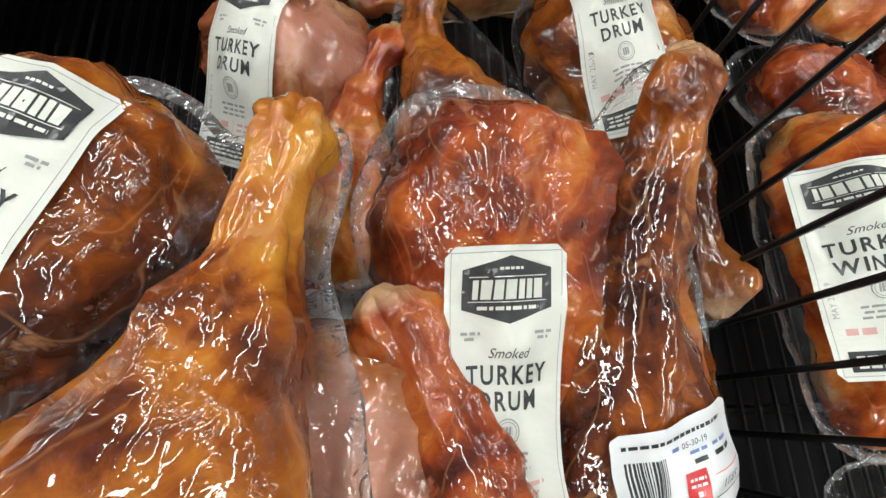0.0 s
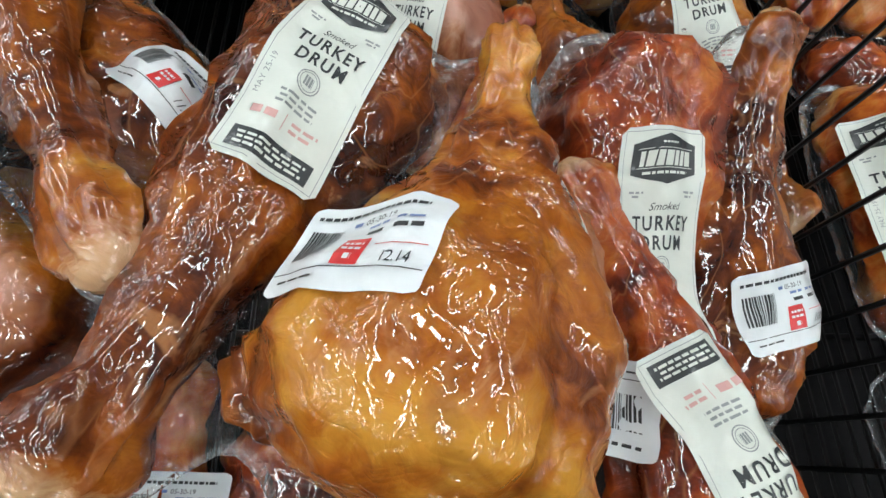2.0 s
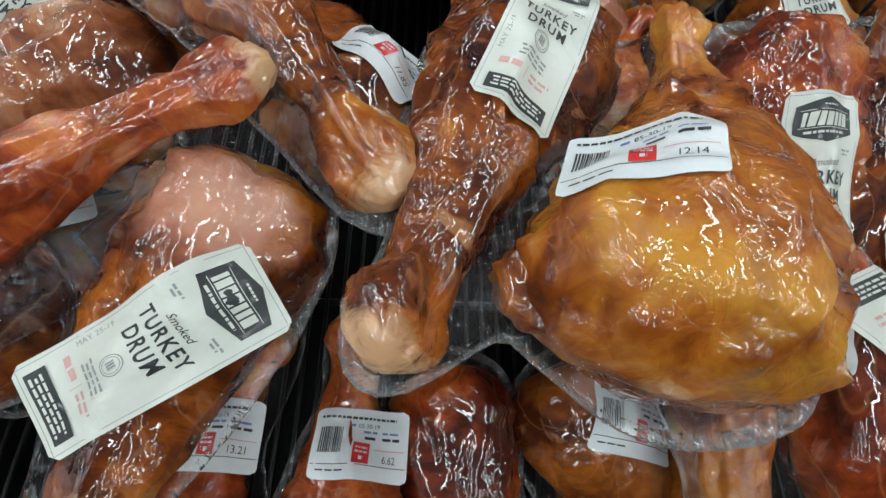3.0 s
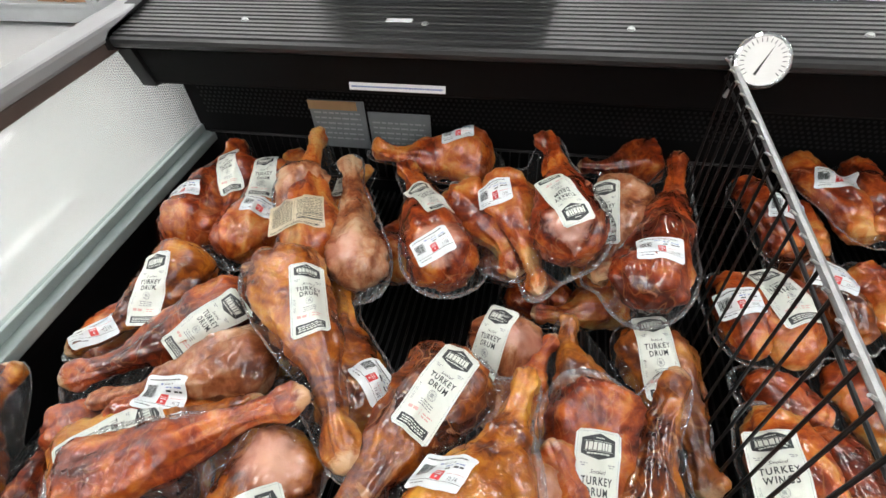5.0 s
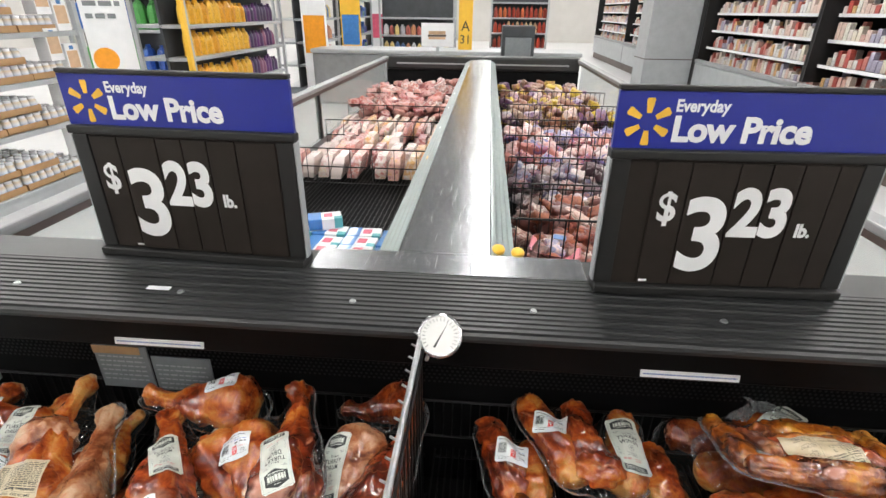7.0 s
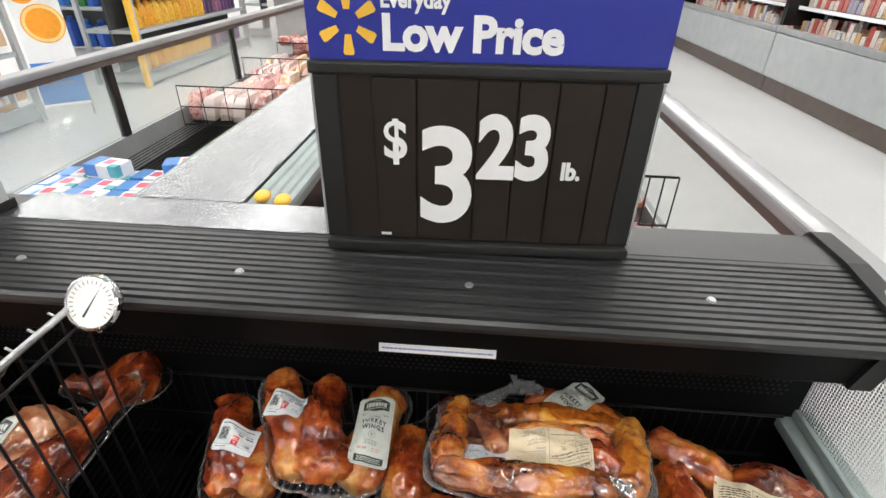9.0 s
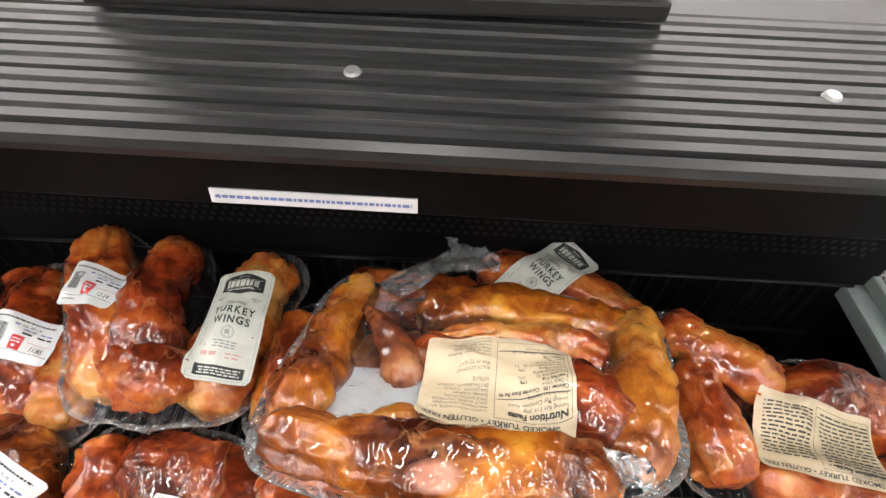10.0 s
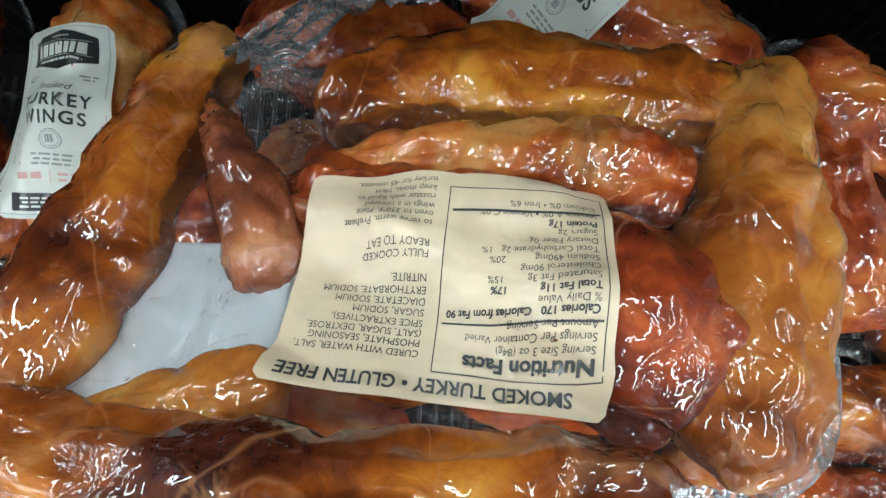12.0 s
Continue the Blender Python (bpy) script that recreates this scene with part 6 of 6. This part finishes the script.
def carton(w, d, h):
    c = thing("snack_carton", "white carton with a tan printed picture", "carton", (0, 0, 0), "cartons on the display rack")
    part("carton", box(-d / 2, d / 2, -w / 2, w / 2, 0, h, 0.003), SIGN_WHITE, c)
    part("picture", box(d / 2, d / 2 + 0.0012, -w * 0.42, w * 0.42, h * 0.22, h * 0.78), TAN, c, "tan printed picture")
    part("badge", box(d / 2, d / 2 + 0.0018, -w * 0.15, w * 0.15, h * 0.82, h * 0.94), SNACK_BLUE, c)
    return c


TAN = worn("tan_print", (0.62, 0.42, 0.26), 0.5, 0, 12, 0.3, 0, 0)
first = carton(0.125, 0.1, 0.22)
first.location = (-3.175, 3.14, 0.151)
for z in (0.151, 0.541, 0.859, 1.171):
    for k in range(2):
        if z > 0.2 or k:
            copy_thing(first, pose(-3.175, 3.14 - k * 0.15, z + (0.112 if k else 0), 0, 0, rng.uniform(-4, 4)))

# tall poster with an orange at the end of the rack
po = thing("poster_stand", "tall white poster with an orange and a blue foot", "poster", (-2.98, 3.40, 0.0))
part("panel", box(-0.16, 0.16, -0.01, 0.01, 0.10, 1.9, turn=42), SIGN_WHITE, po, "white poster panel")
q = Matrix.Rotation(radians(42), 4, "Z")


def poster_piece(name, vf, mat, d):
    vs, fs = vf
    return mesh_object(name, [q @ Vector((a, -d, b)) for a, b, c in vs], fs, mat, po)


ORANGE = worn("orange_print", (0.85, 0.33, 0.02), 0.4, 0, 25, 0.15, 0, 0)
PEEL = worn("peel_print", (0.85, 0.62, 0.25), 0.4, 0, 25, 0.1, 0, 0)
poster_piece("orange_slice", disc(0.02, 0.72, 0.140, 0, 28), ORANGE, 0.0115)
poster_piece("slice_ring", disc(0.02, 0.72, 0.132, 0.110, 28), PEEL, 0.0125)
poster_piece("whole_orange", disc(-0.06, 0.95, 0.09, 0, 24), ORANGE, 0.0115)
poster_piece("blue_foot", bar(-0.16, 0.16, 0.12, 0.44, 1), SNACK_BLUE, 0.0115)
poster_piece("text_lines", join(bars(-0.13, 0.1, 1.45, 0.035, 0.07, 1), bars(-0.13, 0.12, 1.36, 0.035, 0.07, 2), bars(-0.13, 0.08, 1.27, 0.035, 0.07, 3), bars(-0.12, 0.1, 0.28, 0.02, 0.05, 4)), TAG_GREY, 0.0125)
part("leg", add_rod(bmesh.new(), (-0.14, -0.12, 0), (-0.14, -0.12, 0.3), 0.012), SHELF_GREY, po)
vs, fs = rods([((0.12, 0.11, 0), (0.12, 0.11, 0.32)), ((0.12, 0.11, 0.32), (0.02, 0.03, 0.40))], 0.012, 8)
mesh_object("hoop", vs, fs, SHELF_GREY, po)


def goods(name, label, x0, x1, y0, y1, levels, h, step, depth, mat, seed, face="x", tall=0.5, cat="goods", round_=True, rows=2):
    """Rows of like goods on shelves, too many to count."""
    rng = random.Random(seed)
    vs, fs = [], []
    for z in levels:
        a, end = (y0, y1) if face == "x" else (x0, x1)
        while a < end - step * 0.6:
            for row in range(rows):
                hh = h * (rng.uniform(0.82, 1.05) if round_ else rng.choice((0.45, 0.6, 0.8, 1.0)) * rng.uniform(0.9, 1.1))
                w = step * rng.uniform(0.40, 0.47)
                px, py = ((x0 + x1) / 2 + (row - (rows - 1) / 2) * depth, a + step / 2) if face == "x" else (a + step / 2, (y0 + y1) / 2 + (row - (rows - 1) / 2) * depth)
                base = len(vs)
                n = 8 if round_ else 4
                prof = [(0.96, 0), (1.0, 0.08), (1.0, 0.62), (0.80, 0.80), (0.40, 0.90), (0.40, 1.0)] if round_ else [(1.35, 0), (1.38, 0.05), (1.38, 0.93), (1.2, 1.0)]
                for r, q in prof:
                    vs += [(px + w * r * math.cos(2 * math.pi * (k + 0.5) / n), py + w * r * math.sin(2 * math.pi * (k + 0.5) / n), z + 0.002 + hh * q) for k in range(n)]
                for q in range(len(prof) - 1):
                    fs += [(base + q * n + k, base + q * n + (k + 1) % n, base + (q + 1) * n + (k + 1) % n, base + (q + 1) * n + k) for k in range(n)]
                fs.append(tuple(base + (len(prof) - 1) * n + k for k in range(n)))
            a += step * rng.choice((1, 1, 1, 1.02))
    o = mesh_object(name, vs, fs, mat, None, "", False)
    return tagged(o, label, cat, "", "stuff")


SODA = product_material("soda_packs", [(0.02, 0.10, 0.45), (0.03, 0.16, 0.55), (0.02, 0.08, 0.38), (0.08, 0.35, 0.08), (0.03, 0.14, 0.5)])
JUICE = product_material("juice_bottles", [(0.85, 0.45, 0.02), (0.88, 0.52, 0.05), (0.82, 0.38, 0.02), (0.85, 0.48, 0.04)])
PURPLE = product_material("purple_bottles", [(0.08, 0.03, 0.12), (0.14, 0.04, 0.18), (0.30, 0.12, 0.2), (0.06, 0.04, 0.1)])
MIXED = product_material("mixed_goods", [(0.6, 0.6, 0.62), (0.45, 0.12, 0.1), (0.1, 0.2, 0.45), (0.7, 0.55, 0.2), (0.5, 0.5, 0.55), (0.65, 0.3, 0.15)])
# pack colours lightened to carry the glow of cooler shelf lamps, which aren't built
COLD_LIT = product_material("cooler_goods", [(0.80, 0.72, 0.68), (0.82, 0.80, 0.78), (0.62, 0.20, 0.16), (0.80, 0.60, 0.52), (0.78, 0.50, 0.22), (0.84, 0.82, 0.80), (0.72, 0.42, 0.36), (0.80, 0.66, 0.58), (0.82, 0.78, 0.70), (0.55, 0.10, 0.08), (0.45, 0.42, 0.55), (0.82, 0.74, 0.62)])
soda = shelf_unit("beverage_shelf", "grey shelf of blue soda packs", -5.2, -3.72, 5.72, 6.22, (0.14, 0.60, 1.08, 1.55), "y")
goods("soda_packs", "blue and green soda packs filling the shelf", -5.16, -3.78, 5.74, 5.98, (0.14, 0.60, 1.08), 0.36, 0.19, 0.1, SODA, 31, "y", cat="soda", round_=True, rows=1)
juice = shelf_unit("juice_shelf", "grey shelf of orange juice bottles with a yellow edge", -3.5, -2.95, 4.5, 7.0, (0.14, 0.53, 0.87, 1.18, 1.5), "x")
part("edge_strip", box(0.255, 0.30, -1.32, -1.27, 0.0, 1.9), YELLOW, juice, "yellow edge strip")
goods("juice_bottles", "rows of orange juice bottles on the shelf", -3.15, -2.97, 4.6, 6.0, (0.141, 0.531, 0.871, 1.181), 0.26, 0.13, 0.1, JUICE, 32, "x", cat="bottles", rows=1)
goods("purple_bottles", "rows of dark purple bottles on the shelf", -3.15, -2.97, 6.0, 6.95, (0.141, 0.531, 0.871, 1.181), 0.22, 0.10, 0.1, PURPLE, 33, "x", cat="bottles", rows=1)
for k, (y0, y1, sd) in enumerate(((7.9, 9.3, 41), (10.2, 12.2, 42), (13.0, 15.0, 43))):
    shelf_unit("store_shelf", "grey store shelf of mixed goods", -3.4, -2.75, y0, y1, (0.14, 0.5, 0.85, 1.2, 1.55), "x")
    goods("mixed_goods", "mixed packaged goods on the shelf", -3.05, -2.77, y0 + 0.05, y1 - 0.05, (0.141, 0.501, 0.851, 1.201), 0.24, 0.12, 0.12, (MIXED, SODA, MIXED)[k], sd, "x", cat="groceries", round_=k != 1, rows=1)
    ec = thing("end_panel", "white and orange advertising end panel", "panel", (-2.70, y0 - 0.16, 0))
    part("panel", box(-0.2, 0.2, -0.012, 0.012, 0.0, 1.9), (SIGN_WHITE, YELLOW, SIGN_WHITE)[k], ec)
    part("print", box(-0.17, 0.17, -0.016, -0.0125, 0.7, 1.25), (ORANGE, SNACK_BLUE, SNACK_RED)[k], ec)

# far end of the aisle: low counters, a poster, a hanging yellow aisle sign, a grey cabinet
shelf_unit("low_counter", "low shelf of sauce bottles across the aisle end", 0.1, 1.5, 13.2, 13.8, (0.14, 0.5, 0.85, 1.2, 1.55), "y", group="shelves at the aisle end")
goods("sauce_bottles", "red and brown sauce bottles on the shelf", 0.15, 1.45, 13.22, 13.40, (0.141, 0.501, 0.851, 1.201), 0.26, 0.11, 0.1, product_material("sauces", [(0.5, 0.06, 0.03), (0.6, 0.15, 0.05), (0.35, 0.05, 0.03), (0.7, 0.5, 0.3)]), 51, "y", cat="bottles", rows=1)
shelf_unit("low_counter", "low shelf of groceries across the aisle end", -2.3, -0.7, 11.0, 11.6, (0.14, 0.5, 0.85, 1.2), "y", group="shelves at the aisle end")
goods("groceries", "mixed groceries on the shelf", -2.25, -0.75, 11.02, 11.2, (0.141, 0.501, 0.851), 0.22, 0.12, 0.1, MIXED, 52, "y", cat="groceries", rows=1)
bp = thing("burger_poster", "white poster with a picture of a burger", "poster", (-0.58, 6.0, 0.0))
part("panel", box(-0.2, 0.2, -0.01, 0.01, 0.93, 1.20), SIGN_WHITE, bp)
part("stand", box(-0.02, 0.02, 0.011, 0.03, 0.0, 1.1), SHELF_GREY, bp)
for nm, a, b, c, d, m in (("bun", -0.11, 0.10, 1.07, 1.11, TAN), ("patty", -0.12, 0.11, 1.045, 1.068, BUMPER), ("bun", -0.11, 0.10, 1.015, 1.043, TAN)):
    part(nm, box(a, b, -0.014, -0.0105, c, d, 0.0015), m, bp)
ys = thing("aisle_sign", "yellow hanging aisle sign with dark letters", "aisle sign", (-0.235, 6.0, 0.90))
part("panel", box(-0.085, 0.085, -0.012, 0.012, 0.0, 1.0), YELLOW, ys)
vs, fs = join(text_mesh("A", 0.16, 0, 0.27), text_mesh("31", 0.14, 0, 0.12))
mesh_object("letters", [(a, -0.0135, b) for a, b, c in vs], fs, INK, ys)
part("hanger", add_rod(bmesh.new(), (0, 0, 1.0), (0, 0, 3.65), 0.008), STEEL, ys)
gc = thing("grey_cabinet", "dark grey cabinet beyond the island case", "cabinet", (0.42, 6.0, 0))
part("body", box(-0.2, 0.2, 0.0, 0.5, 0.0, 1.18, 0.015), SHELF_DARK, gc)
part("panel", box(-0.16, 0.16, -0.012, -0.001, 0.5, 1.05, 0.004), TAG_GREY, gc)
cb = thing("white_counter", "long white refrigerated counter across the aisle", "counter", (-1.0, 7.2, 0))
part("body", box(-1.6, 2.4, 0, 0.8, 0.0, 0.74, 0.03), CAP, cb)
part("top_rim", box(-1.62, 2.42, -0.02, 0.82, 0.742, 0.80, 0.015), SHELF_GREY, cb)


# ---- wall coolers along the other aisle ----
def cooler(y0, y1, seed):
    c = thing("wall_cooler", "grey open wall cooler full of packaged food", "cooler", (3.9, (y0 + y1) / 2, 0), "wall coolers")
    h = (y1 - y0) / 2
    part("plinth", box(-0.36, 0.5, -h, h, 0.0, 0.16), BUMPER, c, "dark plinth")
    part("lower_front", box(-0.40, 0.5, -h, h, 0.162, 0.60, 0.03), SHELF_GREY, c, "grey lower front panel")
    part("front_lip", box(-0.41, -0.34, -h, h, 0.602, 0.66, 0.012), CAP, c)
    part("back", box(0.42, 0.5, -h, h, 0.602, 2.2), SHELF_DARK, c)
    for s in (-1, 1):
        part("end_panel", box(-0.38, 0.5, s * h - 0.03 if s > 0 else s * h, s * h if s > 0 else s * h + 0.03, 0.67, 2.2), BLACK, c)
    for k, z in enumerate((0.62, 0.85, 1.10, 1.35, 1.60, 1.85)):
        part("shelf_board", box(-0.30 + 0.03 * k, 0.42, -h + 0.031, h - 0.031, z - 0.025, z), BLACK, c)
        if k:
            part("price_rail", box(-0.306 + 0.03 * k, -0.301 + 0.03 * k, -h + 0.031, h - 0.031, z - 0.026, z + 0.008), SIGN_WHITE, c)
    part("canopy", box(-0.36, 0.5, -h, h, 2.2, 2.42, 0.02), SHELF_GREY, c)
    goods("cooler_goods", "packaged deli food filling the cooler shelves", 3.62, 3.98, y0 + 0.06, y1 - 0.06, (0.622, 0.852, 1.102, 1.352, 1.602, 1.852), 0.165, 0.068, 0.15, COLD_LIT, seed, "x", cat="packaged food", round_=False, rows=2)


cooler(-1.5, 2.2, 61)
cooler(2.21, 5.4, 62)
cooler(5.41, 8.5, 63)
cooler(9.7, 13.5, 64)
cooler(13.51, 17.5, 65)
col = thing("column", "square grey painted column beside the coolers", "column", (3.15, 9.0, 0))
part("shaft", box(-0.42, 0.38, -0.3, 0.35, 0, 4.55, 0.015), SHELF_GREY, col)
part("black_frame", box(0.382, 0.75, -0.45, 0.3, 0, 2.3, 0.01), BLACK, col, "black cooler end frame")
part("joint", box(-0.425, 0.385, -0.305, 0.355, 0.62, 0.635), BUMPER, col)
